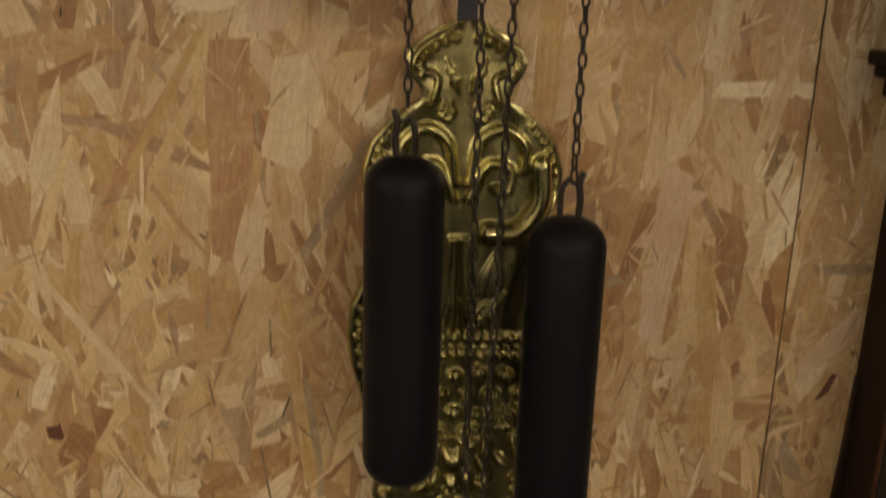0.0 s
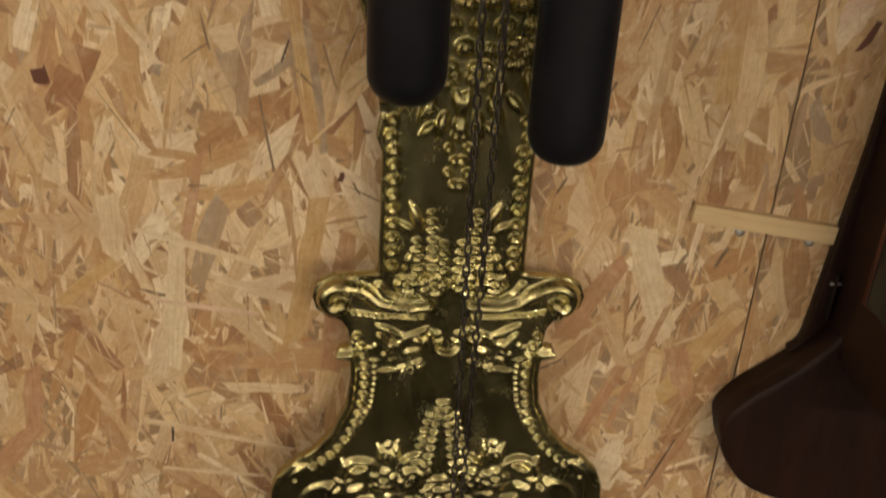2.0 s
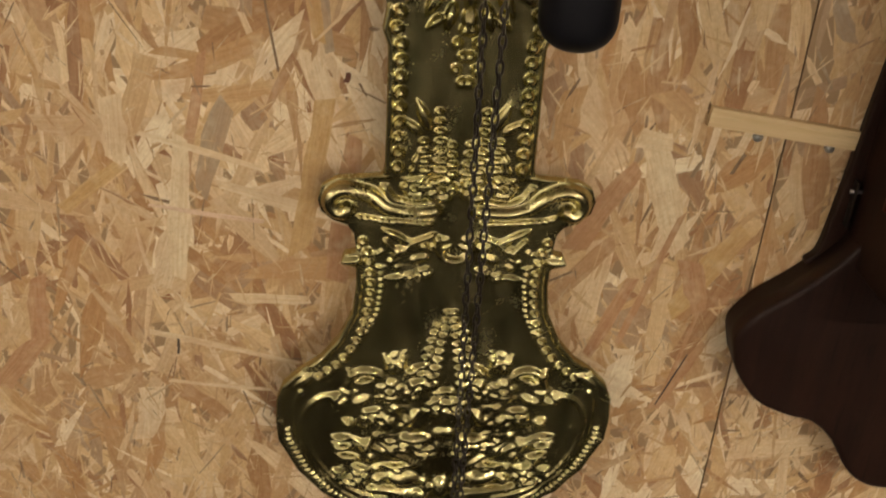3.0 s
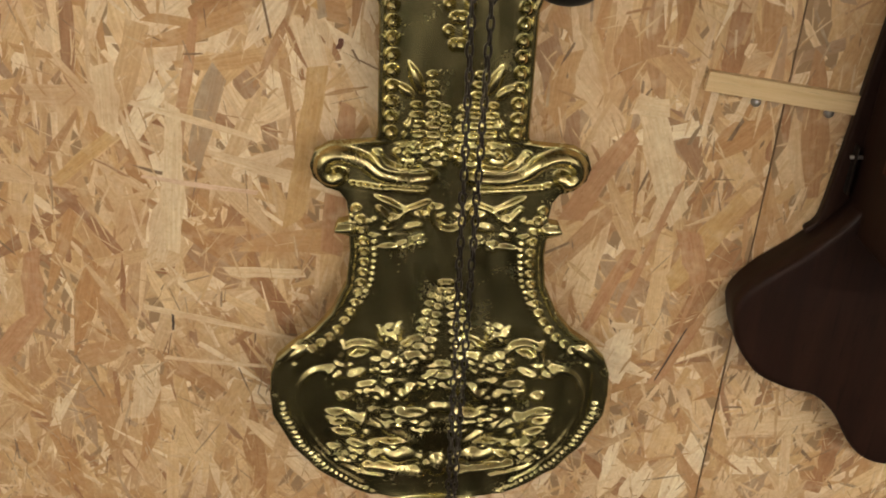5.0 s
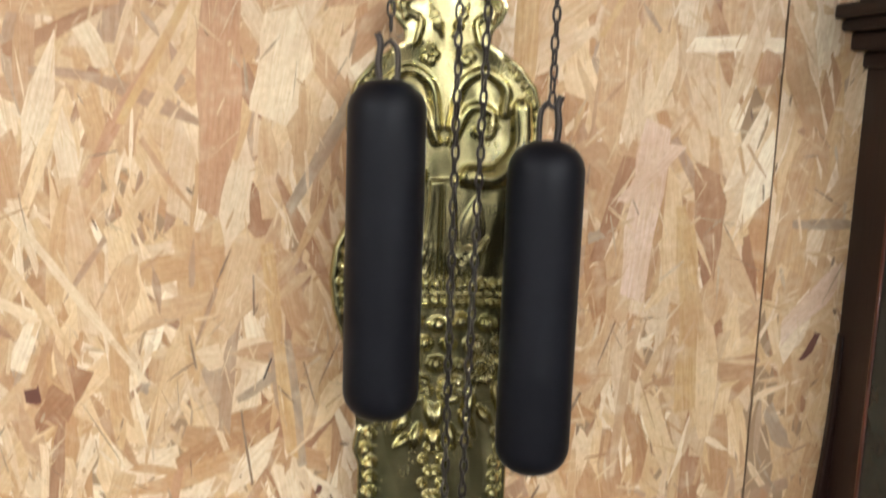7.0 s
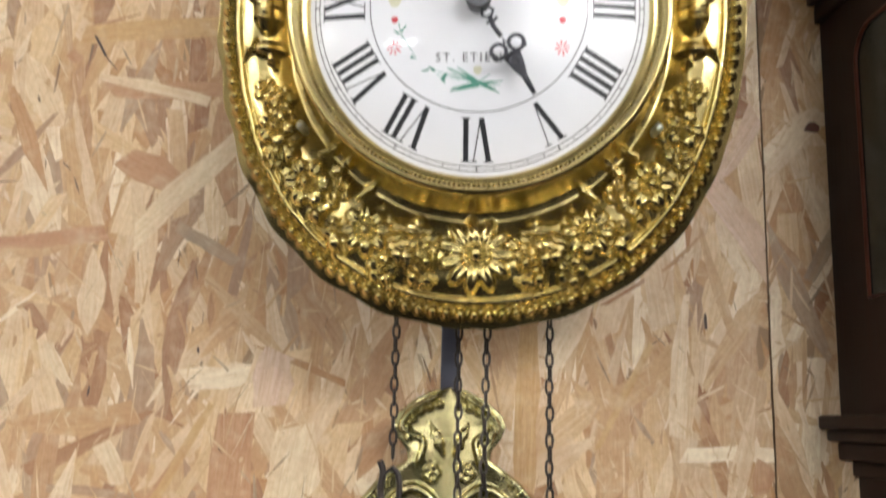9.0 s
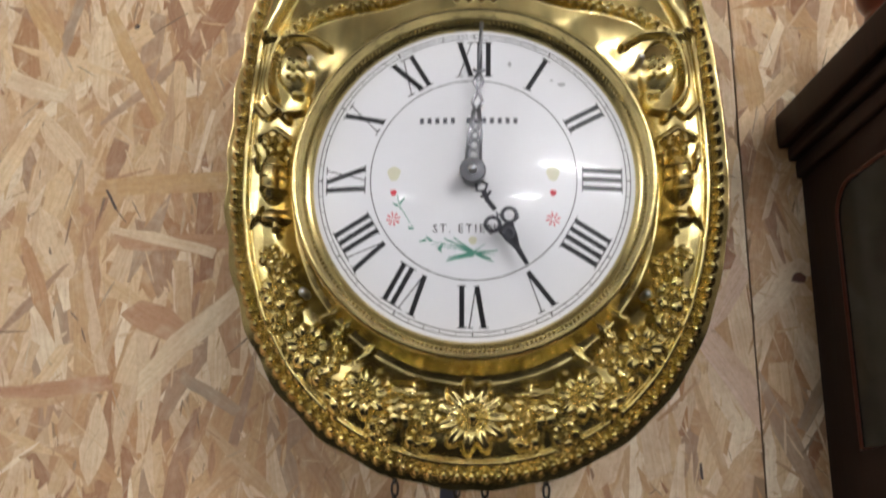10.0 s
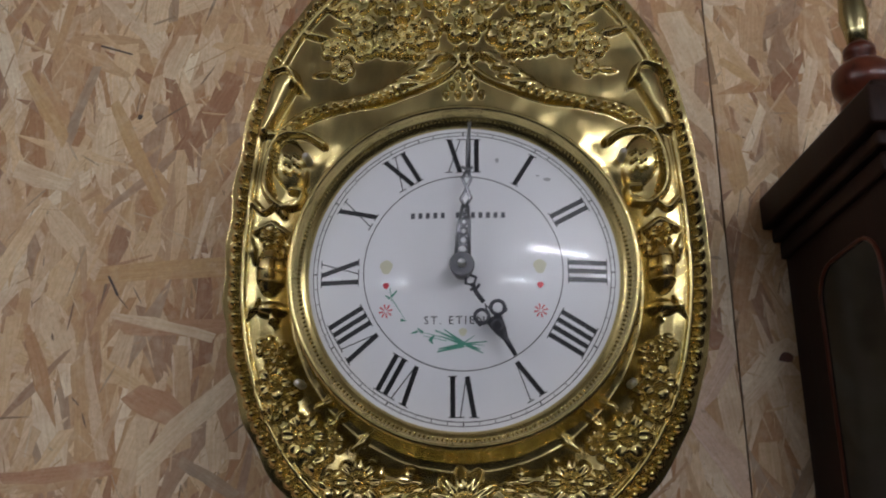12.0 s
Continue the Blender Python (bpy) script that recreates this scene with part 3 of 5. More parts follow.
fill(front, g2, [(0, -0.166, 0.02), (0.077, -0.150, 0.009), (0.119, -0.117, 0.009), (0.066, -0.178, 0.006), (0.143, -0.078, 0.006)], low_spot, 24, 0.0095, 0.0100)
# leaves and buds of the lower garland
for lu, lv, ll, lw, la in ((0.030, -0.150, 0.042, 0.016, 6), (0.040, -0.157, 0.03, 0.011, -12), (0.088, -0.162, 0.03, 0.013, 30), (0.026, -0.184, 0.022, 0.010, -10),
                           (0.060, -0.190, 0.024, 0.010, 28), (0.128, -0.132, 0.026, 0.012, 62), (0.104, -0.112, 0.026, 0.012, 140), (0.136, -0.088, 0.026, 0.011, 78),
                           (0.150, -0.066, 0.024, 0.010, 96), (0.144, -0.036, 0.02, 0.009, 70), (0.090, -0.140, 0.024, 0.011, 195)):
    front.both(front.leaf, lu, lv, ll, lw, 0.009, angle=la, teeth=3)
for bu, bv, br in ((0.055, -0.167, 0.0072), (0.044, -0.184, 0.0062), (0.100, -0.160, 0.0066), (0.131, -0.098, 0.0066), (0.034, -0.172, 0.0055), (0.112, -0.141, 0.0060)):
    front.both(front.dome, bu, bv, br, br * 1.25, 0.010)
# roses of the lower garland and the sunflower at the foot
for fu, fv, fr, fn, fh in ((0.077, -0.150, 0.0190, 8, 0.010), (0.119, -0.117, 0.0185, 6, 0.010), (0.066, -0.178, 0.0115, 5, 0.008), (0.143, -0.078, 0.0145, 5, 0.009),
                           (0.151, -0.050, 0.009, 5, 0.007)):
    front.both(front.flower, fu, fv, fr, fn, fh)
front.flower(0, -0.166, 0.027, 11, 0.009)
front.dome(0, -0.166, 0.0075, 0.0095, 0.016)
# vases at the sides
for s in (1, -1):
    front.dome(s * 0.151, 0.010, 0.0105, 0.021, 0.010)
    for k in range(3):
        front.line([(s * (0.1425 + 0.0005 * k), 0.000 + 0.009 * k), (s * (0.1595 - 0.0005 * k), 0.001 + 0.009 * k)], 0.0016, 0.0105)
    front.flower(s * 0.151, 0.036, 0.0095, 5, 0.009, 0.5)
    front.leaf(s * 0.141, 0.020, 0.022, 0.008, 0.008, angle=90 + s * 12, teeth=2)
    front.leaf(s * 0.163, 0.014, 0.024, 0.008, 0.008, angle=90 - s * 10, teeth=2)
    front.leaf(s * 0.158, -0.012, 0.020, 0.008, 0.008, angle=90 - s * 150, teeth=2)
    front.dome(s * 0.149, -0.021, 0.012, 0.007, 0.010)
    front.line([(s * 0.140, 0.040), (s * 0.151, 0.047), (s * 0.163, 0.041)], 0.0035, 0.007)
    front.line(curve_points([(s * 0.142, 0.055), (s * 0.15, 0.062), (s * 0.158, 0.057), (s * 0.167, 0.066)], 6), 0.0028, 0.006)
    # leafy scroll with a teardrop field
    front.line(curve_points([(s * 0.132, 0.066), (s * 0.146, 0.062), (s * 0.158, 0.078), (s * 0.157, 0.105), (s * 0.148, 0.122), (s * 0.128, 0.122), (s * 0.112, 0.112)], 8), 0.0034, 0.008)
    front.line(curve_points([(s * 0.145, 0.060), (s * 0.132, 0.064), (s * 0.129, 0.074), (s * 0.137, 0.075)], 6), 0.003, 0.008)
    front.beads(curve_points([(s * 0.15, 0.07), (s * 0.155, 0.09), (s * 0.152, 0.11)], 8), 0.0042, 0.0018, 0.0095)
    front.dome(s * 0.139, 0.097, 0.014, 0.024, 0.004, angle=s * -18)
    for k in range(12):
        front.dome(s * (0.132 + 0.0035 * (k % 4)), 0.088 + 0.007 * (k // 4) + 0.002 * (k % 2), 0.0022, 0.0022, 0.0066)
    # horn of plenty
    front.segment((s * 0.163, 0.128), (s * 0.148, 0.172), 0.007, 0.013, 0.012)
    front.line(curve_points([(s * 0.136, 0.165), (s * 0.144, 0.180), (s * 0.159, 0.178)], 6), 0.0038, 0.015)
    for k in range(4):
        front.leaf(s * (0.160 - 0.005 * k), 0.127 - 0.002 * k, 0.016, 0.006, 0.008, angle=90 - s * (10 + 35 * k))
    # notched drapery with long pleats at its inner end
    front.line(curve_points([(s * 0.152, 0.119), (s * 0.124, 0.136), (s * 0.094, 0.144), (s * 0.064, 0.149), (s * 0.022, 0.166), (s * 0.003, 0.181)], 10), 0.0024, 0.0050)
    saw = curve_points([(s * 0.152, 0.124), (s * 0.127, 0.143), (s * 0.094, 0.150), (s * 0.068, 0.156), (s * 0.046, 0.166)], 4)
    front.line(saw, 0.0030, 0.0055)
    for (u0, v0), (u1, v1) in zip(saw, saw[1:]):
        tilt = math.degrees(math.atan2(v1 - v0, u1 - u0))
        front.leaf(u0, v0, 0.0105, 0.0072, 0.0085, angle=tilt + s * 62)
    for k in range(5):
        front.leaf(s * (0.066 - 0.008 * k), 0.160 + 0.0055 * k, 0.036 - 0.003 * k, 0.0085, 0.0095, angle=90 + s * (84 - 5 * k))
    # long leaves that spread from the bouquet
    for lu, lv, ll, la in ((0.078, 0.214, 0.034, 12), (0.086, 0.226, 0.036, 26), (0.080, 0.240, 0.036, 44), (0.094, 0.208, 0.026, -6)):
        front.leaf(s * lu, lv, ll, 0.0095, 0.0085, angle=la if s > 0 else 180 - la)
    # spray of flowers
    front.flower(s * 0.108, 0.200, 0.0115, 5, 0.0065)
    front.flower(s * 0.083, 0.199, 0.0115, 5, 0.007, 0.6)
    front.flower(s * 0.100, 0.180, 0.0105, 5, 0.0065, 1.0)
    front.leaf(s * 0.110, 0.178, 0.016, 0.006, 0.005, angle=90 - s * 95)
    front.leaf(s * 0.112, 0.211, 0.026, 0.007, 0.006, angle=90 - s * 75)
# bouquet at the crown
for fu, fv, fr in ((0.0, 0.232, 0.019), (0.034, 0.222, 0.016), (0.062, 0.222, 0.014), (0.02, 0.262, 0.017), (0.052, 0.248, 0.015), (0.0, 0.288, 0.014), (0.082, 0.232, 0.011)):
    front.both(front.flower, fu, fv - 0.012, fr, 6, 0.011, fu * 40)
fill(front, g2, [(0.0, 0.232, 0.010), (0.034, 0.222, 0.009), (0.062, 0.222, 0.008), (0.02, 0.262, 0.009), (0.052, 0.248, 0.008)],
     lambda gen: (gen.uniform(0, 0.098), gen.uniform(0.195, 0.275)), 32, 0.0090, 0.0095)
front.beads(curve_points([(-0.07, 0.193), (-0.03, 0.188), (0, 0.189), (0.03, 0.188), (0.07, 0.193)], 8), 0.0064, 0.003, 0.008)
for row in range(4):
    for k in range(4 - row):
        front.dome((k - (3 - row) / 2) * 0.0095, 0.154 + 0.0078 * row, 0.0029, 0.0034, 0.0042)


# the sheet bulges towards the dial and falls back at its rim
bulge = np.interp(frac, [0, 0.06, 0.13, 0.2, 0.3, 0.42, 0.55, 0.66, 0.75, 0.82, 0.93, 1.0], [0.030, 0.021, 0.013, 0.011, 0.0145, 0.0180, 0.0192, 0.0178, 0.0140, 0.0092, 0.0072, 0.0040])
crown = np.interp(frac, [0, 0.04, 0.09, 0.14, 0.24, 0.5, 0.8, 0.9, 1.0], [0.030, 0.0245, 0.0222, 0.0222, 0.0215, 0.0160, 0.0095, 0.0075, 0.0040])
share = np.clip((np.sin(ang) - 0.45) / 0.35, 0, 1)
share = share * share * (3 - 2 * share)
bulge = softened(bulge, 8) * (1 - share) + softened(crown, 8) * share
dents = 0.0
for k in range(9):
    turn, step = 2.4 * k, 0.018 + 0.0035 * k
    dents = dents + 0.0000035 * (step / 0.001) * np.sin(2 * math.pi / step * (U * math.cos(turn) + V * math.sin(turn)) + k)
Y = -(0.205 + bulge + dents + 1.0 * softened(front.h, 1, True))
sheet = np.stack([U, Y, V], -1)
lip = np.stack([U[:, -1:] * (0.993), np.full((n_a, 1), -0.196), V[:, -1:] * 0.993], -1)
lip2 = np.stack([U[:, -1:] * 0.985, np.full((n_a, 1), -0.188), V[:, -1:] * 0.985], -1)
sheet_mesh("brass_front", np.concatenate([sheet, lip, lip2], 1), M_BRASS, clock, "embossed polished brass sheet with flowers and pearls")

# bezel round the dial
bezel_profile = [(0.1195, -0.246), (0.1204, -0.2500), (0.1238, -0.2525), (0.1282, -0.2545), (0.1294, -0.2605), (0.1306, -0.2645), (0.1322, -0.2655), (0.1343, -0.2635),
                 (0.1354, -0.258), (0.1350, -0.250), (0.1345, -0.236), (0.130, -0.225)]
bez = bmesh.new()
steps, rows = 240, []
for r, y in bezel_profile:
    rows.append([bez.verts.new((r * math.cos(2 * math.pi * k / steps), y, r * math.sin(2 * math.pi * k / steps))) for k in range(steps)])
for a, b in zip(rows, rows[1:]):
    for k in range(steps):
        bez.faces.new((a[k], a[(k + 1) % steps], b[(k + 1) % steps], b[k]))
bmesh.ops.recalc_face_normals(bez, faces=bez.faces[:])
bezel = part("bezel", bez, M_BRASS, clock, "polished brass ring round the dial")
bezel.scale = DIAL_SCALE
pearl = bmesh.new()
bmesh.ops.create_uvsphere(pearl, u_segments=8, v_segments=5, radius=0.0013)
pearl_data = bpy.data.meshes.new("pearl")
pearl.to_mesh(pearl_data)
pearl.free()
pearl_data.polygons.foreach_set("use_smooth", [True] * len(pearl_data.polygons))
for k in range(230):
    a = 2 * math.pi * k / 230
    p = mesh_object("pearl", pearl_data, M_BRASS, bezel)
    p.location = (0.1262 * math.cos(a), -0.2534, 0.1262 * math.sin(a))

# dial: a shallow enamel dome
R_DOME, DIAL_Y = 0.50, -0.249


def dial_y(u, v):
    return DIAL_Y - 0.0145 + (u * u + v * v) / (2 * R_DOME)


dial_bm = bmesh.new()
rows = []
for r in np.linspace(0.002, 0.1245, 26):
    rows.append([dial_bm.verts.new((r * math.cos(2 * math.pi * k / 160), dial_y(r, 0), r * math.sin(2 * math.pi * k / 160))) for k in range(160)])
dial_bm.faces.new(rows[0])
for a, b in zip(rows, rows[1:]):
    for k in range(160):
        dial_bm.faces.new((a[k], a[(k + 1) % 160], b[(k + 1) % 160], b[k]))
bmesh.ops.recalc_face_normals(dial_bm, faces=dial_bm.faces[:])
for f in dial_bm.faces:
    if f.normal.y > 0:
        f.normal_flip()
dial = part("dial", dial_bm, M_ENAMEL, clock, "white enamel dial with black Roman numerals")
dial.scale = DIAL_SCALE


def ink(bm, poly, lift=0.00025):
    """A painted patch that follows the dome."""
    bm.faces.new([bm.verts.new((u, dial_y(u, v) - lift, v)) for u, v in poly])


def stroke(bm, p, q, w0, w1, place, pieces=6):
    """A straight painted stroke from p to q, widths w0 to w1, in steps so that it bends with the dome."""
    p, q = np.array(p, float), np.array(q, float)
    d = (q - p) / np.linalg.norm(q - p)
    s = np.array([-d[1], d[0]])
    for k in range(pieces):
        a, b = k / pieces, (k + 1) / pieces
        wa, wb = (w0 + (w1 - w0) * a) / 2, (w0 + (w1 - w0) * b) / 2
        pa, pb = p + (q - p) * a, p + (q - p) * b
        ink(bm, [place(c) for c in (pa - s * wa, pb - s * wb, pb + s * wb, pa + s * wa)])


R_LOW, R_TALL = 0.0802, 0.0296
THICK, THIN = 0.0037, 0.0008
CHAR_W = {"I": 0.0066, "V": 0.0155, "X": 0.0150}


def glyph(bm, ch, x, place):
    h, w = R_TALL, CHAR_W[ch]
    bar = lambda cx, half, y: stroke(bm, (cx - half, y), (cx + half, y), THIN, THIN, place, 2)
    if ch == "I":
        stroke(bm, (x, 0), (x, h), THICK, THICK, place)
        bar(x, 0.0034, 0), bar(x, 0.0034, h)
    elif ch == "V":
        stroke(bm, (x - w * 0.32, h), (x + w * 0.02, 0), THICK, THICK, place)
        stroke(bm, (x + w * 0.36, h), (x + w * 0.06, 0), THIN, THIN, place)
        bar(x - w * 0.32, 0.0036, h), bar(x + w * 0.36, 0.0028, h)
    else:
        stroke(bm, (x - w * 0.3, h), (x + w * 0.3, 0), THICK, THICK, place)
        stroke(bm, (x + w * 0.3, h), (x - w * 0.3, 0), THIN, THIN, place)
        for cx, y in ((-0.3, h), (0.3, h), (-0.3, 0), (0.3, 0)):
            bar(x + cx * w, 0.0030, y)


for hour, word in enumerate(("XII", "I", "II", "III", "IIII", "V", "VI", "VII", "VIII", "IX", "X", "XI")):
    turn = -2 * math.pi * hour / 12
    c, s = math.cos(turn), math.sin(turn)
    place = lambda p: (c * p[0] - s * (R_LOW + p[1]), s * p[0] + c * (R_LOW + p[1]))
    num, x = bmesh.new(), -sum(CHAR_W[ch] for ch in word) / 2
    for ch in word:
        glyph(num, ch, x + CHAR_W[ch] / 2, place)
        x += CHAR_W[ch]
    part("numeral", num, M_INK, dial)


def painted_circle(name, r, w, material):
    bm = bmesh.new()
    for k in range(180):
        a, b = 2 * math.pi * k / 180, 2 * math.pi * (k + 1) / 180
        ink(bm, [(q * math.cos(t), q * math.sin(t)) for q, t in ((r - w / 2, a), (r - w / 2, b), (r + w / 2, b), (r + w / 2, a))])
    return part(name, bm, material, dial)


painted_circle("chapter_circle", 0.0762, 0.0007, M_INK)
painted_circle("minute_circle", 0.1132, 0.0006, M_INK)
painted_circle("minute_circle", 0.1164, 0.0006, M_INK)
ticks = bmesh.new()
for k in range(60):
    a = 2 * math.pi * k / 60
    stroke(ticks, (0.1132 * math.cos(a), 0.1132 * math.sin(a)), (0.1164 * math.cos(a), 0.1164 * math.sin(a)), 0.0005 if k % 5 else 0.001, 0.0005 if k % 5 else 0.001, lambda p: p, 1)
part("minute_track", ticks, M_INK, dial)

# maker's line as plain bars, one for each letter, and the town
for k in list(range(5)) + list(range(6, 13)):
    u0 = -0.0385 + 0.0058 * k
    bar_bm = bmesh.new()
    stroke(bar_bm, (u0, 0.0412), (u0, 0.0458), 0.0030, 0.0030, lambda p: p, 2)
    part("painted_bar", bar_bm, M_INK_GREY, dial)
font = bpy.data.curves.new("lettering", "FONT")
font.body, font.size, font.align_x, font.space_character = "ST. ETIENNE", 0.0086, "CENTER", 1.3
font.resolution_u = 2
text_ob = new("lettering", font)
letters = text_ob.to_mesh().copy()
bpy.data.objects.remove(text_ob)
for vert in letters.vertices:
    u, v = vert.co.x + 0.0005, vert.co.y - 0.0415
    vert.co = (u, dial_y(u, v) - 0.0003, v)
mesh_object("lettering", letters, M_INK, dial)


def petals(bm, cu, cv, r, n, width):
    for k in range(n):
        a = 2 * math.pi * k / n + 0.2
        p = (cu + 0.25 * r * math.cos(a), cv + 0.25 * r * math.sin(a))
        stroke(bm, p, (cu + r * math.cos(a), cv + r * math.sin(a)), width * 0.5, width, lambda q: q, 2)


def blot(bm, cu, cv, ru, rv):
    ink(bm, [(cu + ru * (1 + 0.15 * math.sin(3 * a)) * math.cos(a), cv + rv * math.sin(a)) for a in np.linspace(0, 2 * math.pi, 17)[:-1]])


for s in (-1, 1):
    bm = bmesh.new()
    petals(bm, s * 0.0585, -0.0310, 0.0052, 8, 0.0013)
    part("red_flower", bm, M_RED, dial)
    bm = bmesh.new()
    blot(bm, s * 0.0585, -0.0115, 0.0024, 0.0024)
    part("red_dot", bm, M_RED, dial)
    bm = bmesh.new()
    blot(bm, s * 0.0585, 0.0030, 0.0048, 0.0055)
    part("yellow_flower", bm, M_YELLOW, dial)
bm = bmesh.new()
blot(bm, 0.0, -0.0475, 0.003, 0.003)
part("yellow_flower", bm, M_YELLOW, dial)
for x0, z0, x1, z1, w in ((0.0, -0.0565, -0.017, -0.0505, 0.0015), (0.0, -0.0565, -0.018, -0.060, 0.0017), (0.0, -0.0565, -0.010, -0.0505, 0.0013), (0.001, -0.056, 0.013, -0.0605, 0.0016),
                          (0.001, -0.056, 0.016, -0.0575, 0.0008), (-0.012, -0.054, -0.03, -0.050, 0.0005), (0.0, -0.056, 0.009, -0.050, 0.0007), (-0.0555, -0.0135, -0.0535, -0.025, 0.0005),
                          (-0.0535, -0.022, -0.044, -0.037, 0.0005), (-0.054, -0.02, -0.050, -0.0155, 0.0014), (-0.055, -0.0215, -0.059, -0.019, 0.0014), (-0.024, -0.053, -0.0215, -0.0495, 0.002),
                          (-0.025, -0.0525, -0.0225, -0.056, 0.002), (0.002, -0.0560, -0.021, -0.0460, 0.0016), (0.001, -0.0558, -0.014, -0.0455, 0.0014), (0.002, -0.0562, 0.018, -0.0545, 0.0012),
                          (0.001, -0.0575, -0.019, -0.0620, 0.0020), (0.002, -0.0572, 0.015, -0.0630, 0.0014), (-0.012, -0.0520, -0.035, -0.0465, 0.0005), (-0.030, -0.0478, -0.034, -0.0445, 0.0016),
                          (-0.034, -0.0468, -0.039, -0.0480, 0.0014), (-0.047, -0.038, -0.043, -0.0385, 0.0016)):
    sprig = bmesh.new()
    stroke(sprig, (x0, z0), (x1, z1), w * 1.35, w * 0.5, lambda q: q, 3)
    part("green_leaf", sprig, M_GREEN, dial)

for cu, cv, ru, rv in ((0.027, 0.0905, 0.0014, 0.0022), (0.0585, 0.0775, 0.0016, 0.0007), (0.066, 0.0745, 0.0030, 0.0016)):
    bm = bmesh.new()
    blot(bm, cu, cv, ru, rv)
    part("scuff", bm, M_SCUFF, dial, "small grey scuff in the enamel")

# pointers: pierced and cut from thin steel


def hand_piece(bm, pts, y, radius, flat=0.5):
    start = len(bm.verts)
    tube(bm, [(u, 0, v) for u, v in pts], radius, 6)
    bm.verts.ensure_lookup_table()
    for vert in bm.verts[start:]:
        vert.co.y = vert.co.y * flat + y


def circle_pts(cu, cv, r, n=18):
    return [(cu + r * math.cos(2 * math.pi * k / n), cv + r * math.sin(2 * math.pi * k / n)) for k in range(n + 1)]


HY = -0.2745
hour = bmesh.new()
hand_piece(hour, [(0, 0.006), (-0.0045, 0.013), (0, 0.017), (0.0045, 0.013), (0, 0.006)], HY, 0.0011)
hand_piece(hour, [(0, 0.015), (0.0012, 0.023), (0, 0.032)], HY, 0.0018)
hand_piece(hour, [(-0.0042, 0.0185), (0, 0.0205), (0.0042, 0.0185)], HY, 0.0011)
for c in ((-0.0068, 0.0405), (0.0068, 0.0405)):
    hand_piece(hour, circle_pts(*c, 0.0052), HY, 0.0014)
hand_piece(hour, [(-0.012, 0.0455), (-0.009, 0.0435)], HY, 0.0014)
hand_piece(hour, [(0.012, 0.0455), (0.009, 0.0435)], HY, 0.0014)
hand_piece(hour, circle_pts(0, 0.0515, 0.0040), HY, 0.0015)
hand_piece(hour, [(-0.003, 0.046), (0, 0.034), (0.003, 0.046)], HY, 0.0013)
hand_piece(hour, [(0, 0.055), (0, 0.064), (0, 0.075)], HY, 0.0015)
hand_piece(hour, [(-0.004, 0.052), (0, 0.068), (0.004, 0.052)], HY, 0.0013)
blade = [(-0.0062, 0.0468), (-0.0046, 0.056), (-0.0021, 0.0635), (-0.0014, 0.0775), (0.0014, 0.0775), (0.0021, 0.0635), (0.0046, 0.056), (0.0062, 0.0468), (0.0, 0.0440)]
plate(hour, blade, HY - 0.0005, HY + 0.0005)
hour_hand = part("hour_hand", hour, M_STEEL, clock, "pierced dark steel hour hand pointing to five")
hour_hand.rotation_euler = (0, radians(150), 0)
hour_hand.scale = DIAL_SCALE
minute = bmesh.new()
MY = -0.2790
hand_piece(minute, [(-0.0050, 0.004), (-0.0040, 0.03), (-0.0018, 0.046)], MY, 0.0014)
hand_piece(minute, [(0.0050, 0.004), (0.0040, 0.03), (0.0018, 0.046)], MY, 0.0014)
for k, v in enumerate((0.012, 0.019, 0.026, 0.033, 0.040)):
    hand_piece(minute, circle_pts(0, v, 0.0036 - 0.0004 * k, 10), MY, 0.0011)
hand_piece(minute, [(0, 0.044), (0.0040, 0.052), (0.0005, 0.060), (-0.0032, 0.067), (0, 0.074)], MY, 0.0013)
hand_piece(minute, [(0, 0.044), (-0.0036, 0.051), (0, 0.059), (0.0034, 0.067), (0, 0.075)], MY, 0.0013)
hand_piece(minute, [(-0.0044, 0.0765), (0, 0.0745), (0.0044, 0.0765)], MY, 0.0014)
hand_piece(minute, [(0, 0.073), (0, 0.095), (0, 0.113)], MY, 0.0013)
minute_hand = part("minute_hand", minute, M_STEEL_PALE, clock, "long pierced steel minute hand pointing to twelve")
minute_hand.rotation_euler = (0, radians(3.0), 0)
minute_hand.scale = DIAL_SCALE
part("hub", lathe(bmesh.new(), [(0.0015, -0.2824), (0.0030, -0.2824), (0.0084, -0.2820), (0.0090, -0.2812), (0.0090, -0.276), (0.0075, -0.262)], axis="y"), M_HUB, clock, smooth=False)
part("hub_pin", lathe(bmesh.new(), [(0.0008, -0.2875), (0.0026, -0.287), (0.003, -0.284), (0.003, -0.282)], axis="y", steps=20), M_ZINC, clock, "bright pin at the hub")
for su, sv in ((-0.122, -0.0795), (0.123, -0.0795), (-0.1235, 0.098), (0.1235, 0.098)):
    part("screw", lathe(bmesh.new(), [(0.0005, -0.2440), (0.002, -0.2435), (0.0029, -0.2415), (0.003, -0.225)], at=(su, 0, sv), axis="y", steps=14), M_ZINC, clock, "small bright round-headed screw")
part("movement_case", boxed(-0.115, 0.115, -0.19, -0.034, -0.135, 0.17, 0.004), M_BLACK, clock, "black iron movement case behind the brass front")
for hx in (-0.028, 0.045):
    hook = bmesh.new()
    tube(hook, [(hx + 0.006 * math.cos(a), -0.192, -0.2035 + 0.006 * math.sin(a)) for a in np.linspace(-2.8, 0.6, 10)], 0.0012, 6)
    part("hook", hook, M_ZINC, clock, "small wire hook under the front")

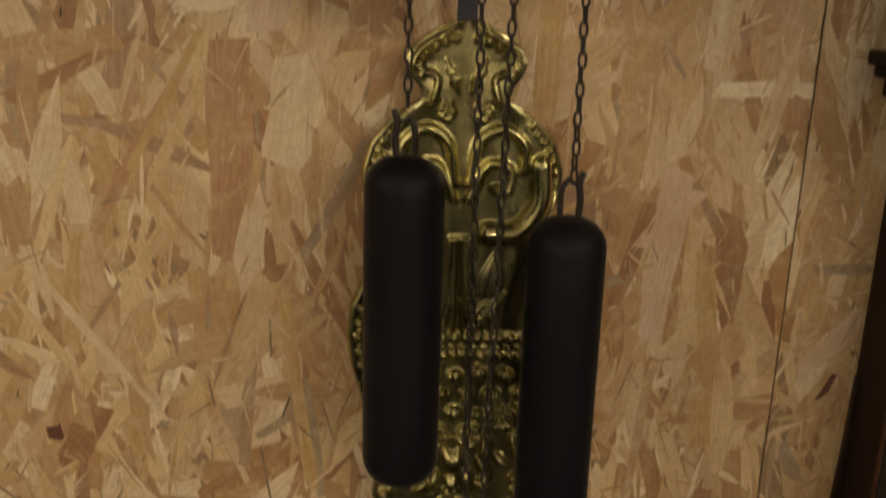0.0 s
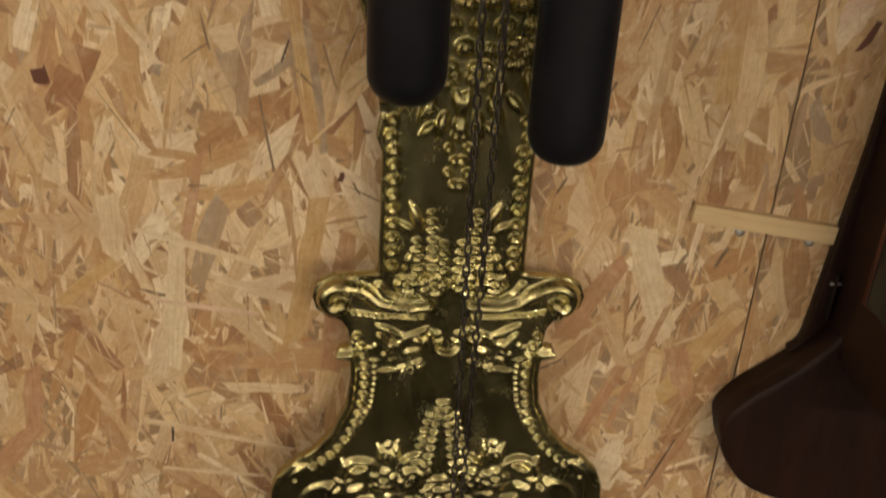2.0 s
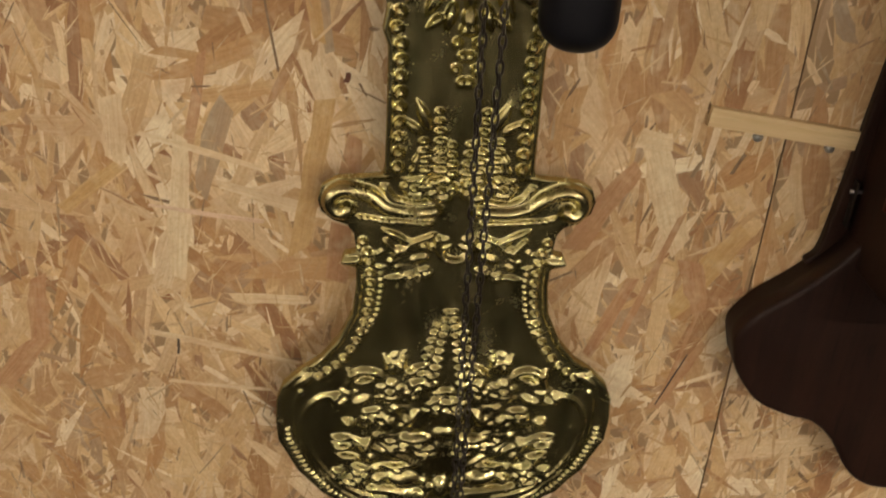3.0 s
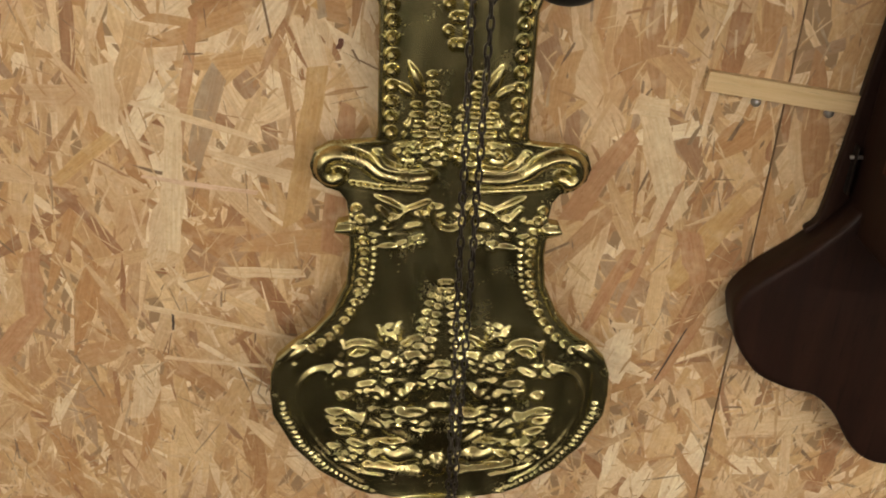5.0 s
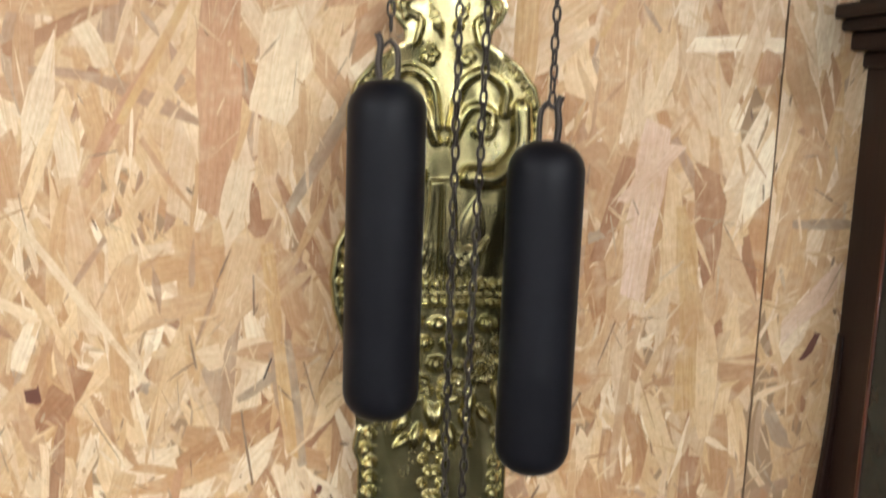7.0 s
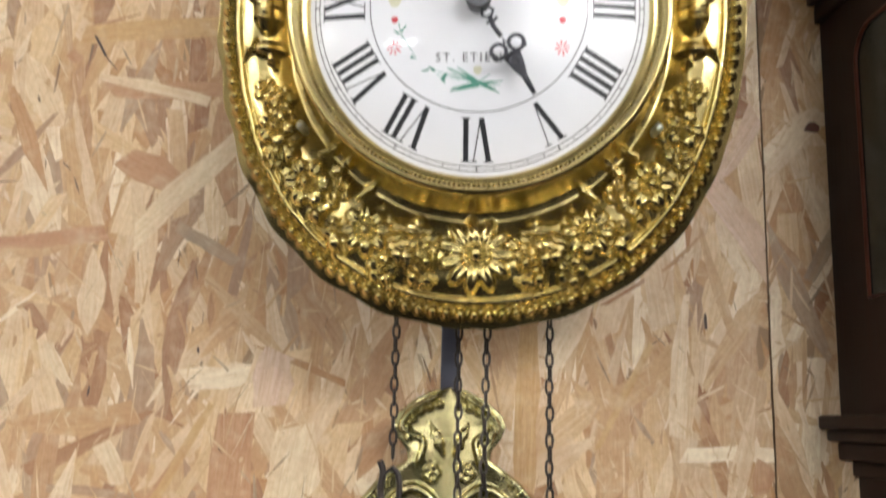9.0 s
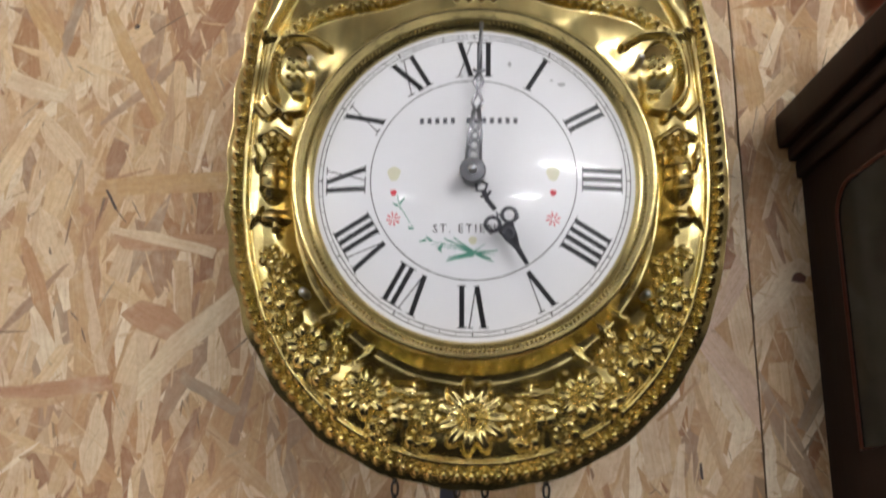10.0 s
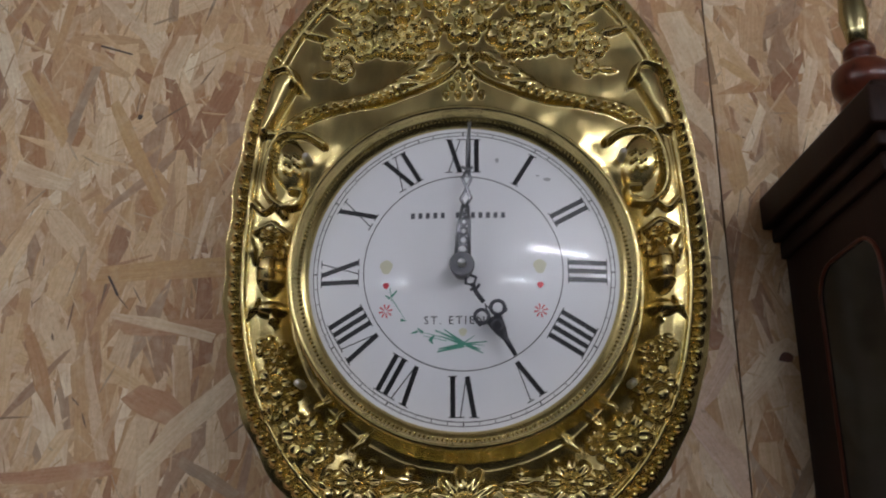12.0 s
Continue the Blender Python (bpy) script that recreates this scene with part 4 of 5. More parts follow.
# ---------------------------------------------------------------- pendulum
PEND_Z = 1.0
pendulum = empty("pendulum", "long embossed old brass pendulum plate hanging under the clock", "pendulum", at=(-0.0235, -0.052, PEND_Z))
pendulum.rotation_euler = (0, radians(0.2), radians(7))
PROFILE = [(1.456, 0.0), (1.4525, 0.016), (1.445, 0.030), (1.434, 0.043), (1.424, 0.047), (1.414, 0.043), (1.404, 0.035), (1.396, 0.034), (1.389, 0.046), (1.378, 0.060), (1.362, 0.073),
           (1.342, 0.079), (1.325, 0.079), (1.305, 0.073), (1.285, 0.064), (1.268, 0.066), (1.250, 0.078), (1.230, 0.087), (1.205, 0.090), (1.18, 0.087), (1.15, 0.078), (1.115, 0.069),
           (1.075, 0.065), (1.058, 0.068), (1.045, 0.0635), (1.0, 0.0635), (0.94, 0.0640), (0.931, 0.066), (0.929, 0.086), (0.9275, 0.104), (0.920, 0.117), (0.908, 0.121), (0.896, 0.118), (0.887, 0.108),
           (0.883, 0.096), (0.874, 0.090), (0.861, 0.0885), (0.8555, 0.0885), (0.854, 0.098), (0.847, 0.101), (0.843, 0.099), (0.8405, 0.0885), (0.82, 0.0878), (0.79, 0.0915), (0.76, 0.105), (0.738, 0.122),
           (0.722, 0.143), (0.706, 0.158), (0.690, 0.164), (0.665, 0.1655), (0.640, 0.164), (0.622, 0.156), (0.60, 0.146), (0.57, 0.122), (0.548, 0.094), (0.535, 0.070), (0.528, 0.045), (0.525, 0.0)]
pz = np.linspace(1.456, 0.525, 1100)
prof = np.array(PROFILE[::-1])
pw = np.interp(pz, prof[:, 0], prof[:, 1])
cols = np.sin(np.linspace(-math.pi / 2, math.pi / 2, 171)) * 0.35 + np.linspace(-1, 1, 171) * 0.65
PU, PV = pw[:, None] * cols[None, :], np.repeat(pz[:, None], 171, 1)
bob = Relief(PU, PV)


def edge_line(inset, z0, z1, side, n=120):
    z = np.linspace(z0, z1, n)
    return np.stack([side * (np.interp(z, prof[:, 0], prof[:, 1]) - inset), z], 1)


for s in (1, -1):
    bob.beads(edge_line(0.0112, 1.079, 0.932, s), 0.0134, 0.0057, 0.0085)
    bob.line(edge_line(0.0025, 1.075, 0.935, s), 0.0028, 0.003)
    bob.beads(curve_points([(s * 0.084, 0.872), (s * 0.077, 0.85), (s * 0.075, 0.82), (s * 0.078, 0.79), (s * 0.087, 0.76), (s * 0.104, 0.735), (s * 0.13, 0.712)], 8), 0.0110, 0.0048, 0.0075)
    bob.beads(edge_line(0.0225, 0.86, 0.75, s), 0.0066, 0.0026, 0.0030)
    bob.beads(edge_line(0.0105, 0.655, 0.54, s), 0.0062, 0.0026, 0.0045)
    bob.line(edge_line(0.0035, 0.72, 0.535, s), 0.0045, 0.004)
    bob.line(edge_line(0.0195, 0.70, 0.55, s), 0.0028, 0.003)
    bob.line(edge_line(0.003, 0.86, 0.73, s), 0.003, 0.003)
    # volutes of the yoke
    whorl = [(s * (0.099 + (0.0155 - 0.0021 * k) * math.sin(0.75 * k)), 0.9035 + (0.0155 - 0.0021 * k) * math.cos(0.75 * k)) for k in range(6)]
    bob.line(curve_points([(s * 0.02, 0.897), (s * 0.045, 0.897), (s * 0.062, 0.902), (s * 0.075, 0.912), (s * 0.088, 0.918)] + whorl, 8), 0.0076, 0.0115)
    bob.line(curve_points([(s * 0.064, 0.920), (s * 0.056, 0.909), (s * 0.040, 0.904), (s * 0.02, 0.906)], 8), 0.0038, 0.006)
    bob.beads(curve_points([(s * 0.088, 0.892), (s * 0.075, 0.889), (s * 0.05, 0.886), (s * 0.02, 0.884)], 8), 0.0062, 0.0030, 0.0055)
    bob.segment((s * 0.088, 0.8475), (s * 0.099, 0.8475), 0.006, 0.005, 0.007)
    # fan of leaves above the yoke
    for k, (u0, z0, u1, z1) in enumerate(((0.008, 0.932, 0.008, 0.968), (0.0155, 0.935, 0.0205, 0.998), (0.029, 0.936, 0.033, 0.972))):
        for q in range(7 if k == 1 else 4):
            f = q / (7 if k == 1 else 4)
            bob.dome(s * (u0 + (u1 - u0) * f), z0 + (z1 - z0) * f, 0.0076 * (1 - 0.5 * f), 0.0042 * (1 - 0.3 * f), 0.0058)
    bob.leaf(s * 0.040, 0.925, 0.032, 0.012, 0.006, angle=90 - s * -8, teeth=3)
    bob.leaf(s * 0.027, 0.973, 0.030, 0.010, 0.006, angle=90 - s * 24)
    bob.leaf(s * 0.034, 0.970, 0.020, 0.008, 0.005, angle=90 - s * 50)
    bob.flower(s * 0.015, 0.918, 0.014, 5, 0.011)
    bob.flower(s * 0.038, 0.920, 0.012, 6, 0.010)
    # beneath the yoke
    bob.leaf(s * 0.066, 0.880, 0.034, 0.007, 0.006, angle=90 + s * 120)
    bob.leaf(s * 0.048, 0.862, 0.016, 0.008, 0.007, angle=90 - s * 150)
    bob.leaf(s * 0.034, 0.866, 0.018, 0.010, 0.007, angle=90 + s * 130)
    bob.flower(s * 0.026, 0.833, 0.007, 5, 0.006)
    bob.flower(s * 0.040, 0.829, 0.006, 5, 0.005)
    bob.leaf(s * 0.045, 0.829, 0.018, 0.006, 0.005, angle=90 - s * 90)
    bob.line(curve_points([(0, 0.846), (s * 0.008, 0.848), (s * 0.014, 0.857), (s * 0.016, 0.868)], 6), 0.0035, 0.007)
    bob.line(curve_points([(s * 0.02, 0.872), (s * 0.036, 0.866), (s * 0.05, 0.856), (s * 0.062, 0.868)], 6), 0.0028, 0.005)
    # scrolls of the bottom
    bob.line(curve_points([(s * 0.058, 0.70), (s * 0.066, 0.722), (s * 0.085, 0.725), (s * 0.095, 0.708), (s * 0.09, 0.69), (s * 0.078, 0.694)], 8), 0.0042, 0.006)
    bob.line(curve_points([(s * 0.10, 0.70), (s * 0.125, 0.692), (s * 0.139, 0.668), (s * 0.136, 0.635), (s * 0.118, 0.6), (s * 0.09, 0.572), (s * 0.055, 0.558)], 8), 0.0036, 0.0045, taper=True)
    bob.leaf(s * 0.128, 0.722, 0.03, 0.012, 0.006, angle=90 - s * 130)
    bob.segment((s * 0.02, 0.562), (s * 0.075, 0.577), 0.008, 0.004, 0.008)
    bob.segment((s * 0.022, 0.632), (s * 0.045, 0.634), 0.006, 0.006, 0.008)
    # head: lyre scrolls and pearls
    bob.line(curve_points([(s * 0.006, 1.33), (s * 0.012, 1.362), (s * 0.03, 1.374), (s * 0.047, 1.362), (s * 0.047, 1.342)], 8), 0.0045, 0.007)
    bob.line(curve_points([(s * 0.006, 1.318), (s * 0.020, 1.345), (s * 0.037, 1.342), (s * 0.036, 1.325), (s * 0.026, 1.326)], 8), 0.0042, 0.007)
    bob.line(curve_points([(s * 0.062, 1.345), (s * 0.062, 1.315), (s * 0.045, 1.292), (s * 0.022, 1.290)], 8), 0.0098, 0.010)
    bob.line(edge_line(0.003, 1.385, 1.29, s), 0.003, 0.005)
    bob.beads(edge_line(0.0085, 1.38, 1.30, s), 0.0085, 0.0034, 0.005)
    bob.beads(curve_points([(s * 0.004, 1.443), (s * 0.022, 1.437), (s * 0.034, 1.425), (s * 0.034, 1.412)], 6), 0.0085, 0.0034, 0.006)
    bob.line(curve_points([(s * 0.025, 1.395), (s * 0.022, 1.412), (s * 0.034, 1.418), (s * 0.040, 1.424), (s * 0.032, 1.436), (s * 0.01, 1.449)], 6), 0.003, 0.006)
    bob.flower(s * 0.014, 1.386, 0.008, 5, 0.007)
    bob.leaf(s * 0.004, 1.40, 0.03, 0.010, 0.007, angle=90 - s * 24, teeth=3)
    # fluted stem and its pedestal
    for k in range(4):
        bob.line(curve_points([(s * (0.002 + 0.002 * k), 1.285), (s * (0.003 + 0.003 * k), 1.24), (s * (0.004 + 0.008 * k), 1.205)], 6), 0.0022, 0.005)
    bob.line(curve_points([(s * 0.014, 1.222), (s * 0.022, 1.230), (s * 0.030, 1.226), (s * 0.028, 1.218)], 6), 0.0032, 0.006)
    bob.leaf(s * 0.022, 1.225, 0.05, 0.022, 0.004, angle=90 - s * 8)
    bob.leaf(s * 0.012, 1.206, 0.045, 0.016, 0.006, angle=90 - s * 38, teeth=4)
    bob.line(edge_line(0.004, 1.26, 1.09, s), 0.0038, 0.005)
    bob.beads(edge_line(0.0105, 1.255, 1.085, s), 0.0122, 0.0052, 0.0085)
bob.beads([(-0.07, 1.200), (0.07, 1.200)], 0.0092, 0.0042, 0.007, 1.5)
bob.beads([(-0.066, 1.185), (0.066, 1.185)], 0.0076, 0.0034, 0.006, 1.4)
bob.line([(-0.07, 1.193), (0.07, 1.193)], 0.0025, 0.004)
g3 = np.random.default_rng(11)
for k in range(9):
    bob.both(bob.dome, g3.uniform(0.002, 0.056), g3.uniform(0.838, 0.880), g3.uniform(0.004, 0.008), g3.uniform(0.003, 0.0045), 0.0036, angle=g3.uniform(-40, 40))
# hanging garland of the shaft: round fruit under the pearl rows, then leaves that thin out to a point
for u, z, r in ((0.0, 1.166, 0.0075), (0.020, 1.169, 0.0085), (0.041, 1.168, 0.0080), (0.010, 1.150, 0.0070), (0.031, 1.149, 0.0090), (0.052, 1.152, 0.0065), (0.0, 1.132, 0.0085), (0.020, 1.131, 0.0065)):
    bob.both(bob.dome, u, z, r, r * 0.86, r * 0.95)
bob.both(bob.flower, 0.038, 1.128, 0.0135, 5, 0.009, 0.4)
bob.both(bob.flower, 0.014, 1.110, 0.0125, 5, 0.009, 1.1)
for u, z, length, width, turn in ((0.046, 1.140, 0.026, 0.011, 330), (0.050, 1.118, 0.028, 0.012, 285), (0.030, 1.110, 0.030, 0.012, 262), (0.006, 1.098, 0.026, 0.011, 250), (0.022, 1.092, 0.026, 0.011, 300),
                                  (0.036, 1.096, 0.022, 0.009, 310), (0.012, 1.080, 0.024, 0.010, 285), (0.002, 1.075, 0.022, 0.010, 262), (0.020, 1.070, 0.018, 0.008, 320)):
    bob.both(bob.leaf, u, z, length, width, 0.0090, angle=turn)
for k in range(5):
    bob.both(bob.dome, 0.003 + 0.005 * (k % 2), 1.058 - 0.011 * k, 0.0044, 0.0050, 0.0075)
# harvest of leaves, fruit and flowers at the bottom
for k in range(10):
    bob.both(bob.dome, 0.003 + 0.0012 * k, 0.79 - 0.009 * k, 0.0042, 0.0030, 0.0055)
    bob.both(bob.dome, 0.012 + 0.0022 * k, 0.775 - 0.009 * k, 0.0042, 0.0030, 0.0055)
mound = np.exp(-(((PV - 0.655) / 0.085) ** 4)) * np.exp(-((PU / 0.125) ** 4))
for k in range(26):
    z = g3.uniform(0.565, 0.745)
    u = g3.uniform(0.0, 0.118) * min(1, 0.40 + (0.745 - z) / 0.06) * min(1, (z - 0.525) / 0.06)
    bob.both(bob.dome, u, z, g3.uniform(0.005, 0.009), g3.uniform(0.004, 0.0065), g3.uniform(0.0025, 0.0045), angle=g3.uniform(0, 180))
for u, z, length, turn in ((0.02, 0.60, 0.06, 40), (0.03, 0.64, 0.07, 62), (0.05, 0.62, 0.06, 30), (0.012, 0.66, 0.06, 78)):
    bob.both(bob.leaf, u, z, length, 0.007, 0.0065, angle=turn)
placed = []
while len(placed) < 26:
    z = g3.uniform(0.575, 0.735)
    u = g3.uniform(0.004, 0.112) * min(1, 0.45 + (0.74 - z) / 0.06) * min(1, (z - 0.535) / 0.06)
    if any(math.hypot((u - a) * 0.8, z - b) < 0.0095 for a, b in placed):
        placed.append((9, 9)) if g3.random() < 0.03 else None
        continue
    placed.append((u, z))
    kind = len(placed) % 7
    if kind == 6:
        bob.both(bob.flower, u, z, g3.uniform(0.010, 0.014), 5, g3.uniform(0.006, 0.009), g3.uniform(0, 3))
    elif kind < 2:
        bob.both(bob.dome, u, z, g3.uniform(0.0055, 0.010), g3.uniform(0.004, 0.006), g3.uniform(0.006, 0.009), angle=g3.uniform(-40, 40))
    else:
        bob.both(bob.leaf, u, z, g3.uniform(0.013, 0.021), g3.uniform(0.008, 0.011), g3.uniform(0.006, 0.009), angle=g3.uniform(-50, 230), teeth=2)
# large leaves, blossoms and fruit laid over the harvest
for u, z, ru, rv, h, turn in ((0.03, 0.643, 0.019, 0.0065, 0.010, 6), (0.04, 0.588, 0.019, 0.0105, 0.010, 12), (0.102, 0.645, 0.011, 0.0040, 0.008, 0), (0.101, 0.633, 0.011, 0.0040, 0.008, 4),
                              (0.095, 0.620, 0.012, 0.0040, 0.008, 12), (0.084, 0.605, 0.012, 0.0045, 0.008, 20), (0.077, 0.634, 0.0055, 0.010, 0.009, 10), (0.052, 0.626, 0.006, 0.011, 0.008, -30),
                              (0.055, 0.664, 0.005, 0.013, 0.008, -25), (0.034, 0.668, 0.005, 0.013, 0.008, 30), (0.103, 0.690, 0.008, 0.006, 0.008, 0), (0.095, 0.664, 0.007, 0.005, 0.008, 30)):
    bob.both(bob.dome, u, z, ru, rv, h, angle=turn)
for u, z, r, n, h in ((0.055, 0.702, 0.0135, 5, 0.008), (0.010, 0.682, 0.0125, 6, 0.009), (0.072, 0.672, 0.0110, 5, 0.008), (0.085, 0.588, 0.0115, 5, 0.008), (0.018, 0.622, 0.0105, 5, 0.008)):
    bob.both(bob.flower, u, z, r, n, h, u * 50)
for u, z, length, turn in ((0.046, 0.722, 0.026, 100), (0.050, 0.722, 0.026, 62), (0.042, 0.718, 0.024, 140), (0.082, 0.580, 0.022, 20), (0.030, 0.606, 0.034, 4), (0.020, 0.700, 0.030, 100)):
    bob.both(bob.leaf, u, z, length, 0.0095, 0.009, angle=turn, teeth=3)
bob.dome(0, 0.572, 0.011, 0.017, 0.012)
side_fall = np.abs(cols)[None, :] ** 9 * 0.004
field = 0.0045 * (np.abs(cols)[None, :] ** 3) - 0.003 * np.exp(-((cols[None, :] / 0.5) ** 2))
ripple = 0.0009 * np.sin(PU * 210 + 2 * np.sin(PV * 23)) * np.sin(PV * 31 + PU * 20)
PY = -(0.004 + 0.006 * mound + ripple + field - side_fall + 0.78 * softened(bob.h, 1))
front_grid = np.stack([PU, PY, PV - PEND_Z], -1)
rim_l = np.stack([PU[:, :1], np.full((1100, 1), 0.003), PV[:, :1] - PEND_Z], -1)
rim_r = np.stack([PU[:, -1:], np.full((1100, 1), 0.003), PV[:, -1:] - PEND_Z], -1)
sheet_mesh("brass_plate", np.concatenate([rim_l, front_grid, rim_r], 1), M_BRASS_OLD, pendulum, "embossed old brass sheet with garlands and pearls")
back = np.stack([PU[:, ::10], np.full((1100, 18), 0.0035), PV[:, ::10] - PEND_Z], -1)
sheet_mesh("back_plate", back, M_BRASS_OLD, pendulum)
part("rod", boxed(-0.0078, 0.0078, 0.004, 0.007, 0.43, 0.62, 0.001), M_ROD, pendulum, "dark flat pendulum rod")

# ---------------------------------------------------------------- weights and chains
WY = -0.129


def weight(x, top, bottom, radius):
    ob = empty("clock_weight", "matt black round-ended iron clock weight hanging on a chain", "weight", "clock weights", (x, WY, bottom))
    height = top - bottom
    rows, cap = [], radius * 0.82
    for k in range(11):
        a = math.pi / 2 * k / 10
        rows.append((max(radius * math.sin(a) ** 0.8, 0.0006), cap * (1 - math.cos(a))))
    rows += [(radius * 1.003, height * q) for q in (0.2, 0.4, 0.6, 0.64, 0.648)] + [(radius * 1.009, height * 0.652), (radius * 1.003, height * 0.656)]
    rows += [(radius * 1.003, height * q) for q in (0.664, 0.7, 0.8)]
    for k in range(11):
        a = math.pi / 2 * (1 - k / 10)
        rows.append((max(radius * math.sin(a) ** 0.8, 0.0006), height - cap * (1 - math.cos(a))))
    part("body", lathe(bmesh.new(), rows, steps=56), M_BLACK, ob)
    s = 1 if x < 0 else -1
    bail = bmesh.new()
    pts = curve_points([(s * 0.0065, height - 0.003), (s * 0.0068, height + 0.012), (s * 0.0055, height + 0.022), (s * 0.0002, height + 0.0275)], 6)
    tube(bail, [(u, 0, v) for u, v in pts], 0.0022, 8)
    pts = curve_points([(-s * 0.006, height - 0.003), (-s * 0.0072, height + 0.012), (-s * 0.0058, height + 0.024), (-s * 0.0085, height + 0.032)], 6)
    tube(bail, [(u, 0.0005, v) for u, v in pts], 0.0026, 8)
    tube(bail, [(-s * 0.0062, 0.0005, height + 0.02), (0, 0.0003, height + 0.0262), (s * 0.005, 0, height + 0.022)], 0.0016, 8)
    part("hook", bail, M_IRON, ob, "bent iron wire hook")
    return ob


weight(-0.0625, 1.366, 1.110, 0.0288)
weight(0.0545, 1.326, 1.072, 0.0282)

link_bm = bmesh.new()
LINK_L, LINK_W = 0.0060, 0.0026
oval = [(LINK_W * math.cos(a), 0, LINK_L * math.copysign(abs(math.sin(a)) ** 0.8, math.sin(a))) for a in np.linspace(0, 2 * math.pi, 13)[:-1]]
tube(link_bm, oval, 0.00105, 5, closed=True)
link_data = bpy.data.meshes.new("link")
link_bm.to_mesh(link_data)
link_bm.free()
link_data.polygons.foreach_set("use_smooth", [True] * len(link_data.polygons))


def chain(label, x0, z0, x1, z1, pitch=0.0100):
    ob = empty("chain", label, "chain", "clock chains", (x0, WY, z0))
    n = int(round((z0 - z1) / pitch))
    for k in range(n):
        link = mesh_object("link", link_data, M_IRON, ob)
        link.location = ((x1 - x0) * k / n + 0.0003 * math.sin(2.1 * k), 0.0002 * math.cos(1.7 * k), -(k + 0.5) * pitch)
        link.rotation_euler = (0, -math.atan2(x1 - x0, z0 - z1), radians((20 if k % 2 else 110) + 9 * math.sin(0.37 * k)))
    return ob


chain("dark iron chain that holds a clock weight", -0.0615, 1.57, -0.0615, 1.396)
chain("dark iron chain that holds a clock weight", 0.0560, 1.57, 0.0560, 1.353)
chain("dark iron chain, free end hanging before the pendulum", -0.0135, 1.57, -0.0085, 0.47)
chain("dark iron chain, free end hanging before the pendulum", 0.0095, 1.57, -0.0060, 0.44)

# ---------------------------------------------------------------- the dark wooden clock beside it
CX, CW = 0.505, 0.189
cabinet = empty("wooden_wall_clock", "dark stained wooden case clock with moulded cornice and turned finial", "clock", at=(CX, 0, 0))
cabinet.rotation_euler = (0, 0, 0)
LEAN = 0.105


def case_box(bm, left, y_front, z0, z1, bevel=0.002, y_back=-0.003):
    """A case whose sides run slightly inwards to the front."""
    b, f = CX - left, CX - left - LEAN * (abs(y_front) - abs(y_back))
    pts = [(-b, y_back), (-f, y_front), (f, y_front), (b, y_back)]
    low = [bm.verts.new((x, y, z0)) for x, y in pts]
    top = [bm.verts.new((x, y, z1)) for x, y in pts]
    faces = [bm.faces.new(low), bm.faces.new(top[::-1])]
    for i in range(4):
        faces.append(bm.faces.new((low[i], top[i], top[(i + 1) % 4], low[(i + 1) % 4])))
    bmesh.ops.recalc_face_normals(bm, faces=bm.faces[:])
    if bevel:
        bmesh.ops.bevel(bm, geom=bm.edges[:], offset=bevel, segments=2, affect="EDGES", profile=0.6)
    return bm


part("hood", case_box(bmesh.new(), 0.316, -0.205, 1.43, 1.815), M_CASE, cabinet)
part("trunk", case_box(bmesh.new(), 0.3285, -0.175, 0.86, 1.40), M_CASE, cabinet)
for k, (left, yf, z0, z1) in enumerate(((0.3235, -0.19, 1.388, 1.402), (0.312, -0.21, 1.402, 1.4175), (0.303, -0.222, 1.4175, 1.4275), (0.2965, -0.23, 1.4275, 1.4395))):
    part("waist_moulding", case_box(bmesh.new(), left, yf, z0, z1, 0.003), M_CASE, cabinet)
for k, (left, yf, z0, z1) in enumerate(((0.311, -0.215, 1.80, 1.818), (0.3045, -0.225, 1.818, 1.832), (0.2955, -0.237, 1.832, 1.866), (0.305, -0.228, 1.866, 1.876))):
    part("cornice_moulding", case_box(bmesh.new(), left, yf, z0, z1, 0.003), M_CASE, cabinet)


def side_window(y0, y1, z0, z1, left):
    """A glazed opening with rounded upper corners in the left side of the case."""
    r = 0.03
    pts = [(y0, z0), (y0, z1 - r)] + [(y0 - r + r * math.cos(a), z1 - r + r * math.sin(a)) for a in np.linspace(0.2, math.pi / 2, 6)]
    pts += [(y1 + r + r * math.cos(a), z1 - r + r * math.sin(a)) for a in np.linspace(math.pi / 2, math.pi, 6)] + [(y1, z0)]

    def at(y, z, proud):
        return (left - CX + LEAN * abs(y) - proud, y, z)
    bm = bmesh.new()
    inner = [bm.verts.new(at(y, z, 0.0006)) for y, z in pts]
    bm.faces.new(inner)
    pane = part("pane", bm, M_GLASS, cabinet, "dark glass side pane", smooth=False)
    rim = bmesh.new()
    tube(rim, [at(y, z, 0.001) for y, z in pts], 0.0022, 6, closed=True)
    part("pane_moulding", rim, M_CASE_RED, cabinet, "thin reddish wooden moulding round the pane")


side_window(-0.068, -0.180, 1.535, 1.765, 0.316)
side_window(-0.062, -0.150, 0.93, 1.345, 0.3285)

